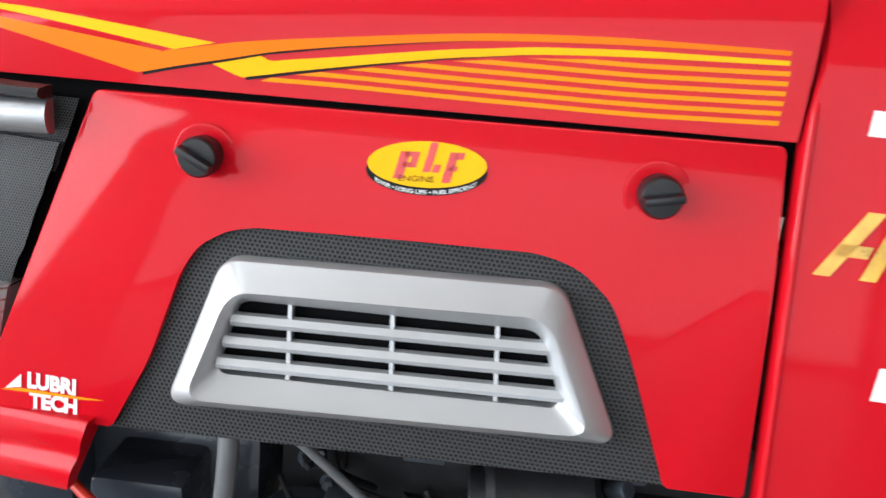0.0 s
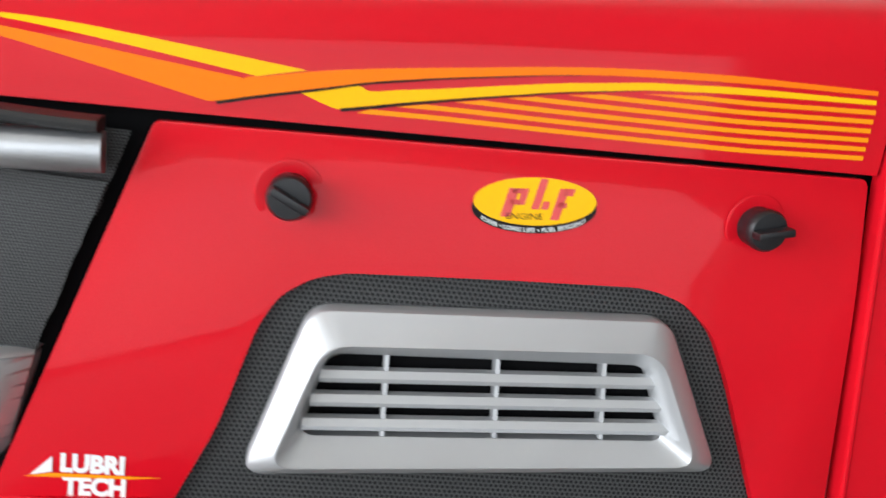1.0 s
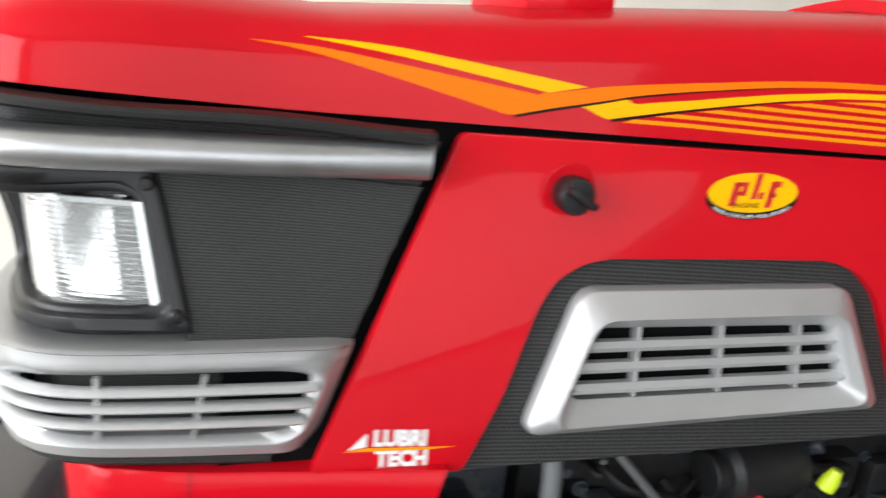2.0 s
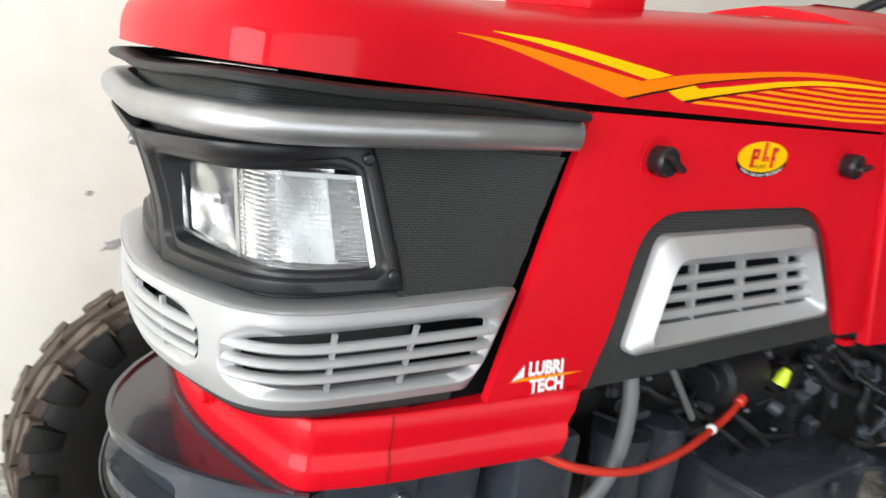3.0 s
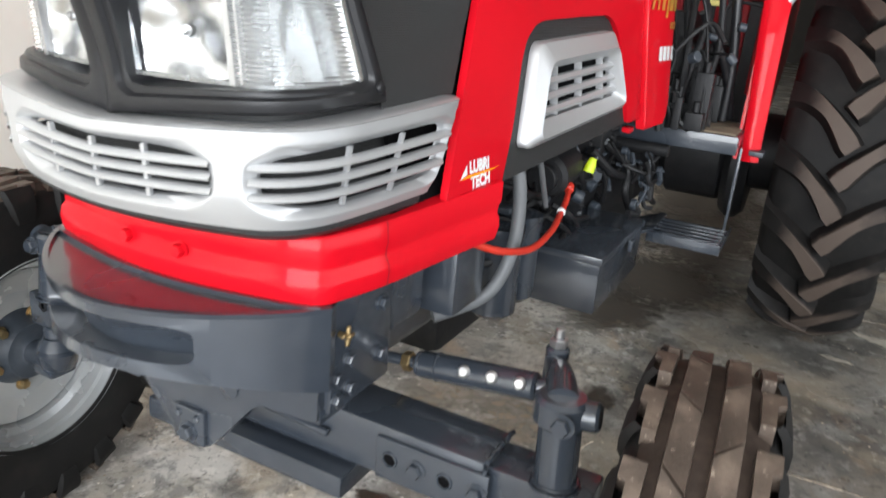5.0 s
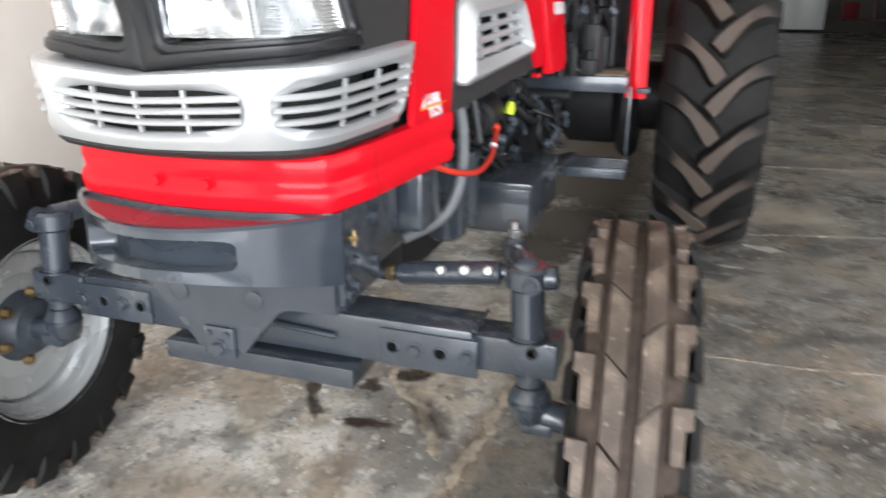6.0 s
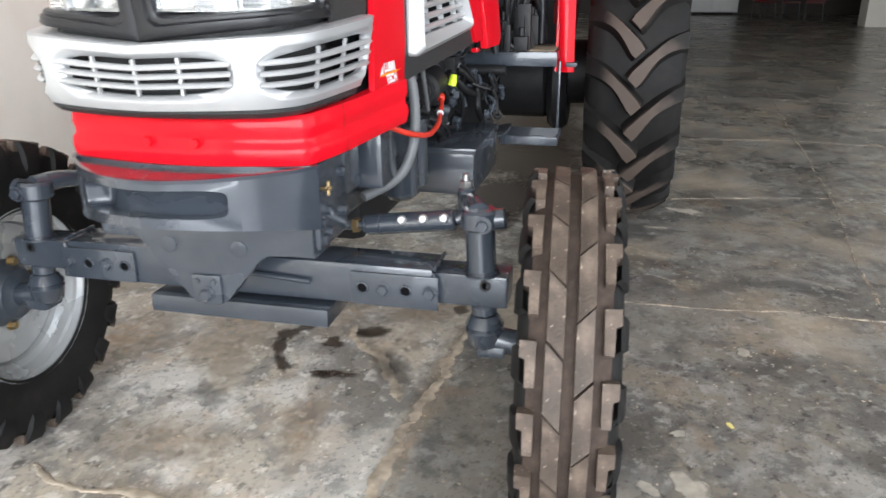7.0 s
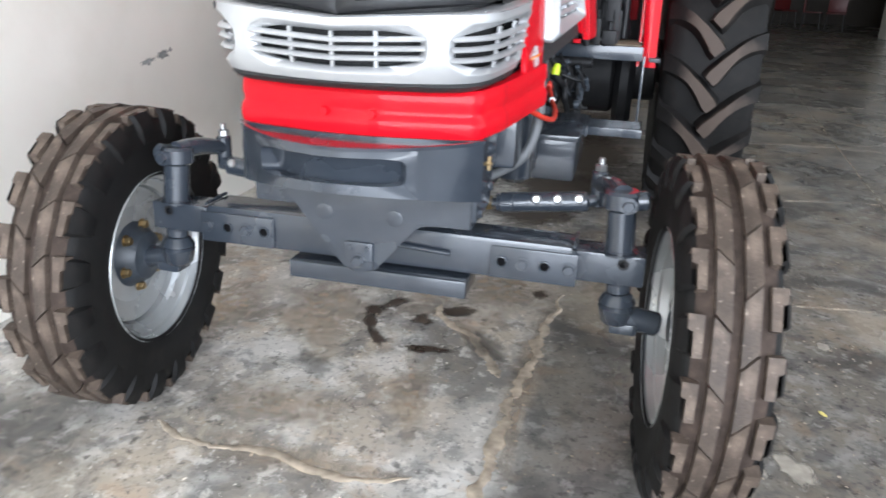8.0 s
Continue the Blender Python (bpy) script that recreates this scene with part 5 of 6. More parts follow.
def tread_piece(radius, corners, height, taper=0.82, along=0.0):
    """A block on a drum round y: corners are (angle in degrees, y), its foot at the radius."""
    bm = bmesh.new()
    ca, cy = sum(c[0] for c in corners) / len(corners), sum(c[1] for c in corners) / len(corners)

    def at(a, y, r):
        return Vector((-r * math.cos(radians(a)), y, r * math.sin(radians(a))))
    low = [bm.verts.new(at(a, y, radius - 0.004)) for a, y in corners]
    mid = [bm.verts.new(at(ca + (a - ca) * (along or 0.95), cy + (y - cy) * 0.95, radius + height * 0.8)) for a, y in corners]
    top = [bm.verts.new(at(ca + (a - ca) * (along or taper), cy + (y - cy) * taper, radius + height)) for a, y in corners]
    n = len(corners)
    for p, q in ((low, mid), (mid, top)):
        for i in range(n):
            bm.faces.new((p[i], p[(i + 1) % n], q[(i + 1) % n], q[i]))
    bm.faces.new(top)
    return bm


FR_N = 20
fr_step = 360 / FR_N
front_rib = {}
for key, y0, y1, lean in (("a", 0.0085, 0.0385, 4.4), ("b", -0.0385, -0.0085, -4.4)):
    front_rib[key] = shared("tread_rib", tread_piece(R_FRONT - 0.013, [(-fr_step * 0.485 - lean * 0.5, y0), (fr_step * 0.485 - lean * 0.5, y0), (fr_step * 0.485 + lean * 0.5, y1), (-fr_step * 0.485 + lean * 0.5, y1)], 0.013, 0.91, 0.985), TREAD)
for key, sg in (("c", 1), ("d", -1)):
    front_rib[key] = shared("tread_block", tread_piece(R_FRONT - 0.026, [(-fr_step * 0.34, sg * 0.0515), (fr_step * 0.33, sg * 0.0505), (fr_step * 0.34, sg * 0.0790), (fr_step * 0.10, sg * 0.0790), (fr_step * 0.06, sg * 0.0690), (-fr_step * 0.34, sg * 0.0680)], 0.022, 0.94), TREAD)


def shoulder_piece(sg):
    bm = bmesh.new()
    rows = []
    for r, y, w in ((0.366, 0.077, 0.30), (0.352, 0.086, 0.30), (0.330, 0.092, 0.28), (0.306, 0.0925, 0.25), (0.294, 0.088, 0.23)):
        row = []
        for k, inset in ((-1, 0.010), (-0.8, 0.0), (0.8, 0.0), (1, 0.010)):
            ang = radians(fr_step * w * k)
            row.append(bm.verts.new((-r * math.cos(ang), sg * (y - inset), r * math.sin(ang))))
        rows.append(row)
    for p, q in zip(rows, rows[1:]):
        for j in range(3):
            bm.faces.new((p[j], p[j + 1], q[j + 1], q[j]))
    return bm


front_rib["e"] = shared("shoulder_lug", shoulder_piece(1), TYRE)
front_rib["f"] = shared("shoulder_lug", shoulder_piece(-1), TYRE)


def front_wheel(y, sg):
    hub = part("front_wheel", lathe([(0, 0.055), (0.030, 0.055), (0.036, 0.050), (0.060, 0.045), (0.075, 0.02), (0.085, 0.0), (0.060, -0.010), (0.055, -0.045), (0.044, -0.064), (0, -0.064)], pose(0, 0, 0, 90 * sg), 36), GREY_MATT, tractor,
               "front wheel with a dusty ribbed tyre and silver rim")
    hub.location, hub.rotation_euler = (0.048, y, R_FRONT), (0, 0, radians(4))
    body = [(0.206, 0.076), (0.222, 0.082), (0.262, 0.087), (0.300, 0.087), (0.328, 0.081), (0.342, 0.072), (0.349, 0.055), (0.353, 0.040), (0.354, 0.0)]
    part("tyre", lathe(body + [(r, -h) for r, h in reversed(body[:-1])], pose(0, 0, 0, 90), 96), TYRE, hub, "black rubber tyre", 60)
    part("tread_base", lathe([(0.346, 0.066), (0.3515, 0.055), (0.3555, 0.040), (0.3565, 0.0), (0.3555, -0.040), (0.3515, -0.055), (0.346, -0.066)], pose(0, 0, 0, 90), 96), GROOVE, hub, "muddy tread grooves", 60)
    rim = [(0.213, 0.082), (0.216, 0.076), (0.208, 0.070), (0.203, 0.055), (0.196, 0.050), (0.190, 0.030), (0.176, 0.022), (0.172, 0.0), (0.160, -0.008), (0.150, -0.010), (0.140, -0.004), (0.105, 0.004), (0.0, 0.004)]
    part("rim", lathe(rim, pose(0, 0, 0, 90 * sg), 72), RIM, hub, "silver painted steel rim", 30)
    back = [(0.213, 0.082), (0.217, 0.077), (0.208, 0.071)]
    for r, h in ((0.204, 0.066), (0.194, 0.050), (0.184, 0.034), (0.175, 0.018), (0.167, 0.002)):
        back += [(r, h), (r - 0.0025, h - 0.004), (r - 0.001, h - 0.009), (r + 0.003, h - 0.012)]
    back += [(0.160, -0.012), (0.12, 0.0), (0.0, 0.0)]
    part("rim_inner", lathe(back, pose(0, 0, 0, -90 * sg), 72), RIM, hub, "stepped silver inner rim", 30)
    part("hub_flange", lathe([(0.0, 0.022), (0.092, 0.022), (0.102, 0.018), (0.108, 0.010), (0.110, 0.0)], pose(0, 0, 0, -90 * sg), 40), ENGINE, hub, "dark greasy hub flange")
    for k in range(6):
        a = radians(60 * k + 15)
        part("wheel_nut", hexbolt((0.078 * math.cos(a), -0.0225 * sg, 0.078 * math.sin(a)), (0, -sg, 0), 0.0105, 0.016), BRASS, hub)
    rng = random.Random(5 + sg)
    for k in range(FR_N):
        for key, off in (("a", 0.0), ("b", 0.5), ("c", 0.3), ("d", 0.8), ("e", 0.3), ("f", 0.8)):
            again({"a": "tread_rib", "b": "tread_rib", "c": "tread_block", "d": "tread_block"}.get(key, "shoulder_lug"), front_rib[key], pose(0, rng.uniform(-0.0008, 0.0008), 0, 0, (k + off) * fr_step, 0), hub)


front_wheel(-0.694, -1)
front_wheel(0.668, 1)

R_REAR = 0.70


def rear_lug(sg):
    """A bar lug: blunt broad tip at the crown, narrow neck, curving to the shoulder."""
    bm = bmesh.new()
    lay = bm.verts.layers.float.new("mud")
    rows = []
    n = 12
    for i in range(n + 1):
        t = i / n
        y = sg * (-0.012 + 0.204 * t)
        a = 14.5 * t ** 1.05 + 2.8 * math.sin(math.pi * t)
        half = 2.7 if i == 0 else 3.1 - 1.2 * min(1.0, max(0.0, t - 0.10) / 0.30) ** 0.8 + 1.0 * max(0.0, t - 0.45) / 0.55
        foot = R_REAR - 0.060 - 0.055 * t ** 3
        top = foot + 0.060 - 0.012 * t * t
        row = []
        for da, r, m in ((-half - 2.3, foot - 0.006, 0.0), (-half - 0.3, top - 0.008, 0.5), (-half, top, 1.0), (half, top, 1.0), (half + 0.3, top - 0.008, 0.5), (half + 2.3, foot - 0.006, 0.0)):
            skew = 0.5 * (1 - t)
            ang = radians(a + da * (1 - skew))
            v = bm.verts.new((-r * math.cos(ang), y - sg * skew * radians(da) * R_REAR, r * math.sin(ang)))
            v[lay] = m * max(0.0, 1 - 1.15 * max(0.0, t - 0.25))
            row.append(v)
        rows.append(row)
    for p, q in zip(rows, rows[1:]):
        for j in range(5):
            bm.faces.new((p[j], p[j + 1], q[j + 1], q[j]))
    bm.faces.new(rows[0]), bm.faces.new(rows[-1][::-1])
    return bm


LUGS = {sg: shared("tread_lug", rear_lug(sg), REAR_TREAD) for sg in (-1, 1)}


def rear_wheel(y, sg):
    hub = part("rear_wheel", lathe([(0, 0.07), (0.08, 0.07), (0.10, 0.05), (0.13, 0.0), (0.13, -0.10), (0, -0.10)], pose(0, 0, 0, 90 * sg), 36), GREY_MATT, tractor,
               "large rear wheel with a deep chevron lug tyre")
    hub.location = (2.36, y, R_REAR)
    body = [(0.360, 0.140), (0.385, 0.165), (0.44, 0.190), (0.53, 0.196), (0.60, 0.186), (0.626, 0.168), (0.640, 0.115), (0.646, 0.0)]
    part("tyre", lathe(body + [(r, -h) for r, h in reversed(body[:-1])], pose(0, 0, 0, 90), 96), TYRE, hub, "black rubber tyre", 60)
    rim = [(0.366, 0.165), (0.372, 0.158), (0.355, 0.15), (0.345, 0.11), (0.33, 0.09), (0.30, 0.02), (0.16, 0.0), (0, 0.0)]
    part("rim", lathe(rim, pose(0, 0, 0, 90 * sg), 64), RIM, hub, "silver painted steel rim", 30)
    part("rim_inner", lathe(rim, pose(0, 0, 0, -90 * sg), 64), RIM, hub, "silver painted inner rim", 30)
    for k in range(20):
        for s2, off in ((-1, 0.0), (1, 0.5)):
            again("tread_lug", LUGS[s2], pose(0, 0, 0, 0, (k + off) * 360 / 20, 0), hub)


rear_wheel(-0.815, -1)
rear_wheel(0.815, 1)


# ---- fenders, platform, step ----
def fender(sg):
    pts = [(1.545, 0.752), (1.562, 0.98), (1.590, 1.17), (1.67, 1.34), (1.86, 1.46), (2.20, 1.51), (2.58, 1.47), (2.88, 1.34)]
    line = curve_pts([(x, 0, z) for x, z in pts], 6)
    bm = bmesh.new()
    rows = []
    for i, p in enumerate(line):
        d = line[min(i + 1, len(line) - 1)] - line[max(i - 1, 0)]
        nn = Vector((-d.z, 0, d.x)).normalized()
        w = 0.002 + 0.025 * min(1.0, (p.z - 0.75) / 0.45) + 0.36 * min(1.0, max(0.0, (p.z - 1.25) / 0.17))
        lean = 0.005 - 0.075 * (p.z - 0.752)
        rows.append([bm.verts.new(p + nn * t + Vector((0, sg * (y + lean), 0))) for y, t in ((0.535, -0.012), (0.535, 0.012), (0.545, 0.020), (0.56, 0.022), (0.56 + w, 0.018), (0.58 + w, 0.0), (0.58 + w, -0.02), (0.574 + w, -0.02), (0.56 + w * 0.97, 0.008), (0.56, 0.010))])
    k = len(rows[0])
    for a, b in zip(rows, rows[1:]):
        for j in range(k):
            bm.faces.new((a[j], a[(j + 1) % k], b[(j + 1) % k], b[j]))
    bm.faces.new(rows[0]), bm.faces.new(rows[-1][::-1])
    ob = part("fender", bm, RED, tractor, "red rear mudguard", 45)
    inner = [(x + 0.006, z) for x, z in pts] + [(2.88, 1.0), (2.5, 0.8), (1.75, 0.78)]
    part("fender_wall", prism([(p[0], p[1]) for p in inner], lambda u, v, d: Vector((u, sg * d, v)), 0.516, 0.526), RED, ob)
    part("fender_lip", tube([(1.606, sg * 0.548, 1.165), (1.615, sg * 0.562, 1.215), (1.635, sg * 0.60, 1.262), (1.68, sg * 0.68, 1.31), (1.76, sg * 0.82, 1.35)], 0.023, 6, 12), SILVER, ob, "pale inner lip")
    part("fender_bracket", box(1.50, 1.56, *sorted((sg * 0.56, sg * 0.60)), 0.775, 0.79, 0.002), GREY_MATT, ob)
    return ob


fender(-1)
fender(1)
for k in range(7):
    part("fender_rib", box(1.62, 1.70 + 0.02 * k, 0.520, 0.535, 0.86 + 0.06 * k, 0.885 + 0.06 * k, 0.004), RED_DULL, tractor, "pressed red rib")
platform = part("platform", join(box(1.415, 1.70, -0.535, -0.16, 0.800, 0.835, 0.006), box(1.400, 1.416, -0.535, -0.16, 0.785, 0.837, 0.004)), GREY, tractor, "grey footplate with a worn mat")
part("floor_mat", box(1.42, 1.69, -0.525, -0.17, 0.836, 0.842, 0.002), material("worn_rubber_mat", (0.16, 0.125, 0.085), 0.8, var=0.3, scale=30, bump=0.5), platform, "dusty brown mat")
step = part("step", join(box(1.243, 1.250, -0.562, -0.360, 0.534, 0.563, 0.002), box(1.243, 1.475, -0.562, -0.556, 0.540, 0.560, 0.002), box(1.243, 1.475, -0.366, -0.360, 0.540, 0.560, 0.002)), GREY, tractor,
            "grey slotted mounting step")
for k in range(5):
    part("step_bar", box(1.268 + 0.036 * k, 1.290 + 0.036 * k, -0.555, -0.367, 0.552, 0.562, 0.002), GREY, step)
part("step_strap", box(1.458, 1.472, -0.546, -0.538, 0.55, 0.80, 0.002), GREY, step)
part("step_arm", prism([(1.06, -0.22), (1.06, -0.27), (1.27, -0.372), (1.47, -0.372), (1.47, -0.35), (1.16, -0.22)], lambda u, v, d: Vector((u, v, d)), 0.556, 0.566, 0.002), GREY, step)

# ---- engine bay, all dark castings, hoses and the battery box ----
battery = part("battery_box", join(box(0.735, 1.13, -0.368, -0.12, 0.487, 0.612, 0.006), box(0.728, 1.137, -0.374, -0.11, 0.608, 0.626, 0.005)), GREY, tractor, "dark grey battery box under the engine")
part("box_latch", box(0.95, 0.985, -0.386, -0.376, 0.585, 0.612, 0.002), GREY, battery)
engine = part("engine_block", box(0.42, 1.20, -0.15, 0.15, 0.58, 1.05, 0.02), ENGINE, tractor, "black diesel engine block")
part("crankcase", box(0.50, 1.15, -0.19, 0.19, 0.70, 0.92, 0.02), ENGINE, engine)
part("clutch_housing", box(1.12, 1.75, -0.21, 0.21, 0.44, 0.82, 0.05), ENGINE, tractor, "black clutch housing")
part("gearbox", box(1.7, 2.3, -0.18, 0.18, 0.48, 0.86, 0.03), ENGINE, tractor, "black gearbox casting")
# red panel made black: the shade under the seat put into its colour
seat_panel = part("seat_panel", box(2.02, 2.05, -0.52, 0.52, 0.80, 1.30, 0.01), ENGINE, tractor, "panel with red ribs below the seat, shade painted black")
part("panel_top", box(1.99, 2.03, -0.52, 0.52, 1.21, 1.29, 0.01), RED_DULL, seat_panel, "red top rail")
for k in range(14):
    part("panel_rib", box(1.995, 2.022, -0.50 + 0.074 * k, -0.465 + 0.074 * k, 0.90, 1.215, 0.006), RED_DULL, seat_panel, "red pressed rib")
part("transmission_tunnel", join(box(1.60, 2.01, -0.40, 0.40, 0.82, 1.06, 0.03), box(1.66, 2.01, -0.30, 0.30, 1.04, 1.16, 0.03), box(1.62, 1.80, -0.44, -0.20, 0.84, 0.98, 0.02)), ENGINE, tractor, "black transmission and hydraulic casing")
for k in range(9):
    part("casing_bolt", hexbolt((1.60, -0.36 + 0.09 * k, 0.92 + 0.10 * (k % 2)), (-1, 0, 0), 0.012, 0.010), GREY_MATT, tractor)
for k in range(7):
    part("casing_rib", box(1.585, 1.602, -0.39 + 0.12 * k, -0.375 + 0.12 * k, 0.84, 1.04, 0.004), ENGINE, tractor)
# added dark castings stand in for the shade under the tractor's rear
for sg in (-1, 1):
    part("final_drive", join(rod((2.37, sg * 0.18, 0.64), (2.37, sg * 0.44, 0.64), 0.20, 32, 0.03), rod((2.37, sg * 0.43, 0.62), (2.37, sg * 0.52, 0.62), 0.24, 32, 0.04), rod((2.37, sg * 0.51, 0.66), (2.37, sg * 0.62, 0.66), 0.15, 28, 0.01)), ENGINE, tractor, "final drive housing, added dark for the shade inside the rear wheel")
part("rear_axle", rod((2.36, -0.70, 0.70), (2.36, 0.70, 0.70), 0.10), ENGINE, tractor, "rear axle housing")
part("sump", box(0.45, 1.2, -0.12, 0.12, 0.42, 0.60, 0.03), ENGINE, engine)
for x0, x1, y, z0, z1 in ((0.46, 0.52, -0.20, 0.78, 0.86), (0.55, 0.66, -0.215, 0.83, 0.89), (0.70, 0.78, -0.20, 0.66, 0.72), (0.86, 0.98, -0.225, 0.72, 0.80), (1.02, 1.12, -0.22, 0.68, 0.78), (1.15, 1.25, -0.22, 0.70, 0.84)):
    part("engine_casting", box(x0, x1, y, -0.14, z0, z1, 0.008), ENGINE, engine)
part("starter_motor", join(rod((0.70, -0.222, 0.790), (0.84, -0.215, 0.800), 0.052, 28, 0.010), rod((0.68, -0.222, 0.788), (0.705, -0.222, 0.790), 0.034)), ENGINE, engine, "black rounded canister")
part("oil_cap", join(lathe([(0, 0), (0.013, 0), (0.013, 0.016), (0.008, 0.034), (0, 0.035)], along((0.855, -0.275, 0.785), (0.868, -0.285, 0.84)), 20)), LIME, engine, "lime yellow plastic cap")
for x, r in ((0.47, 0.048), (0.575, 0.045)):
    part("filter_canister", lathe([(0, 0), (r * 0.7, 0.0), (r, 0.012), (r, 0.16), (r * 1.05, 0.165), (r * 1.05, 0.19), (0, 0.195)], pose(x, -0.225, 0.548), 32), GREY, engine, "grey filter canister")
part("drain_hose", tube([(0.385, -0.262, 0.92), (0.392, -0.285, 0.84), (0.385, -0.29, 0.74), (0.365, -0.275, 0.665), (0.34, -0.245, 0.625), (0.28, -0.19, 0.60)], 0.0125, 8, 16), HOSE, tractor, "curved light grey hose")
red_cable = part("red_cable", tube([(0.20, -0.285, 0.785), (0.27, -0.312, 0.757), (0.38, -0.325, 0.735), (0.50, -0.318, 0.735), (0.60, -0.300, 0.740), (0.68, -0.285, 0.752), (0.735, -0.272, 0.765)], 0.0066, 8, 14), RED_HOSE, tractor, "red sheathed cable")
part("cable_plug", join(rod((0.728, -0.273, 0.763), (0.748, -0.268, 0.772), 0.011, 18, 0.004)), RED_HOSE, red_cable)
part("cable_tie", rod((0.615, -0.297, 0.743), (0.626, -0.295, 0.745), 0.009, 14), WHITE, red_cable)
part("gas_strut", rod((0.455, -0.290, 0.895), (0.60, -0.268, 0.755), 0.0060, 14), HOSE, tractor, "thin grey strut")
rng = random.Random(11)
for k in range(26):
    x = 0.42 + 0.84 * rng.random()
    z = 0.66 + 0.24 * rng.random()
    dx, dz = rng.uniform(-0.14, 0.14), rng.uniform(-0.10, 0.10)
    part("engine_pipe", tube([(x, -0.19, z), (x + dx * 0.4, -0.225 - 0.03 * rng.random(), z + dz * 0.2), (x + dx, -0.20, z + dz)], rng.choice((0.004, 0.006, 0.009)), 5, 8), ENGINE, engine)
for k in range(14):
    x, z = 0.44 + 0.8 * rng.random(), 0.66 + 0.22 * rng.random()
    part("bolt", hexbolt((x, -0.19, z), (0, -1, 0), 0.009, 0.012), GREY_MATT, engine)
for k in range(10):
    x, z = 1.26 + 0.22 * rng.random(), 0.86 + 0.42 * rng.random()
    part("control_lever", tube([(x, -0.10 - 0.1 * rng.random(), z), (x + rng.uniform(-0.1, 0.1), -0.16, z - 0.1), (x + rng.uniform(-0.12, 0.12), -0.12, z - 0.25)], rng.choice((0.007, 0.010, 0.014)), 5, 10), ENGINE, tractor, "black control linkage")
part("pedal_box", join(box(1.28, 1.45, -0.16, 0.12, 0.84, 1.12, 0.02), box(1.32, 1.5, -0.2, 0.0, 0.86, 0.92, 0.01), box(1.30, 1.42, -0.19, -0.05, 1.0, 1.06, 0.01)), ENGINE, tractor, "dark pedal and valve castings")
part("linkage", join(tube([(1.18, -0.22, 0.80), (1.27, -0.27, 0.73), (1.25, -0.28, 0.66), (1.30, -0.29, 0.60)], 0.011, 6, 10), tube([(1.05, -0.22, 0.80), (1.12, -0.26, 0.74), (1.22, -0.27, 0.71)], 0.012, 6, 10)), ENGINE, tractor,
     "black clutch linkage")

rng = random.Random(61)
for k in range(22):
    x, y, z = rng.uniform(1.12, 1.46), rng.uniform(-0.34, -0.22), rng.uniform(0.62, 0.80)
    part("clutch_rod", tube([(x, y, z), (x + rng.uniform(-0.04, 0.04), y - 0.01, z - 0.03), (x + rng.uniform(-0.10, 0.10), y + rng.uniform(-0.03, 0.06), z - rng.uniform(-0.05, 0.12))], rng.choice((0.004, 0.006, 0.009)), 5, 9), ENGINE if k % 3 else GREY_MATT, tractor)
    if k % 2:
        part("clutch_joint", join(rod((x, y - 0.008, z), (x, y + 0.008, z), rng.uniform(0.008, 0.016), 14), rod((x, y - 0.014, z), (x, y - 0.008, z), 0.005, 8)), GREY_MATT, tractor)
part("pedal_shaft", rod((1.36, -0.36, 0.775), (1.36, -0.05, 0.775), 0.018), ENGINE, tractor, "black pedal cross shaft")
part("pedal_arm", tube([(1.36, -0.30, 0.775), (1.42, -0.31, 0.70), (1.40, -0.32, 0.61)], 0.012, 6, 10), ENGINE, tractor, "black pedal arm")
rng = random.Random(23)
for k in range(70):
    x, y, z = rng.uniform(1.26, 1.58), rng.uniform(-0.44, 0.30), rng.uniform(0.88, 1.34)
    r = rng.choice((0.004, 0.005, 0.007, 0.010))
    part("control_lever", tube([(x, y, 0.842), (x + rng.uniform(-0.05, 0.05), y + rng.uniform(-0.04, 0.04), 0.5 * (z + 0.842)), (x + rng.uniform(-0.10, 0.10), y + rng.uniform(-0.08, 0.08), z),
                                (x + rng.uniform(-0.16, 0.16), y + rng.uniform(-0.12, 0.12), z + rng.uniform(-0.08, 0.10))], r, 5, 8), ENGINE, tractor)
for k in range(60):
    x, y, z = rng.uniform(1.26, 1.72), rng.uniform(-0.42, 0.30), rng.uniform(0.85, 0.98)
    w = rng.uniform(0.010, 0.028)
    part("valve_casting", join(box(x, x + w * 1.6, y - w, y + w, 0.842, z + w, 0.004), rod((x + w * 0.8, y, z + w), (x + w * 0.8, y, z + w + 0.03), w * 0.4, 12)), ENGINE, tractor)
for k in range(26):
    x, y, z = rng.uniform(1.28, 1.75), rng.uniform(-0.46, 0.1), rng.uniform(0.90, 1.32)
    part("pipe_clip", rod((x, y, z), (x + rng.uniform(-0.02, 0.02), y - 0.02, z + rng.uniform(-0.02, 0.02)), rng.uniform(0.006, 0.016), 12), GREY_MATT, tractor)
lever = part("gear_lever", tube([(1.62, -0.455, 0.85), (1.61, -0.455, 1.0), (1.60, -0.44, 1.15), (1.60, -0.415, 1.34)], 0.014, 6, 12), BLACK, tractor, "black gear lever with a round knob")
part("lever_knob", lathe([(0, -0.03), (0.018, -0.028), (0.036, -0.008), (0.042, 0.012), (0.038, 0.032), (0.02, 0.046), (0, 0.048)], pose(1.60, -0.408, 1.375), 24), BLACK, lever)
part("yellow_tag", box(1.59, 1.612, -0.40, -0.35, 1.18, 1.195, 0.003), YELLOW_DUST, lever)
part("lift_lever", tube([(1.66, -0.47, 0.86), (1.60, -0.44, 1.0), (1.50, -0.36, 1.16)], 0.013, 6, 12), BLACK, tractor, "black lift lever")

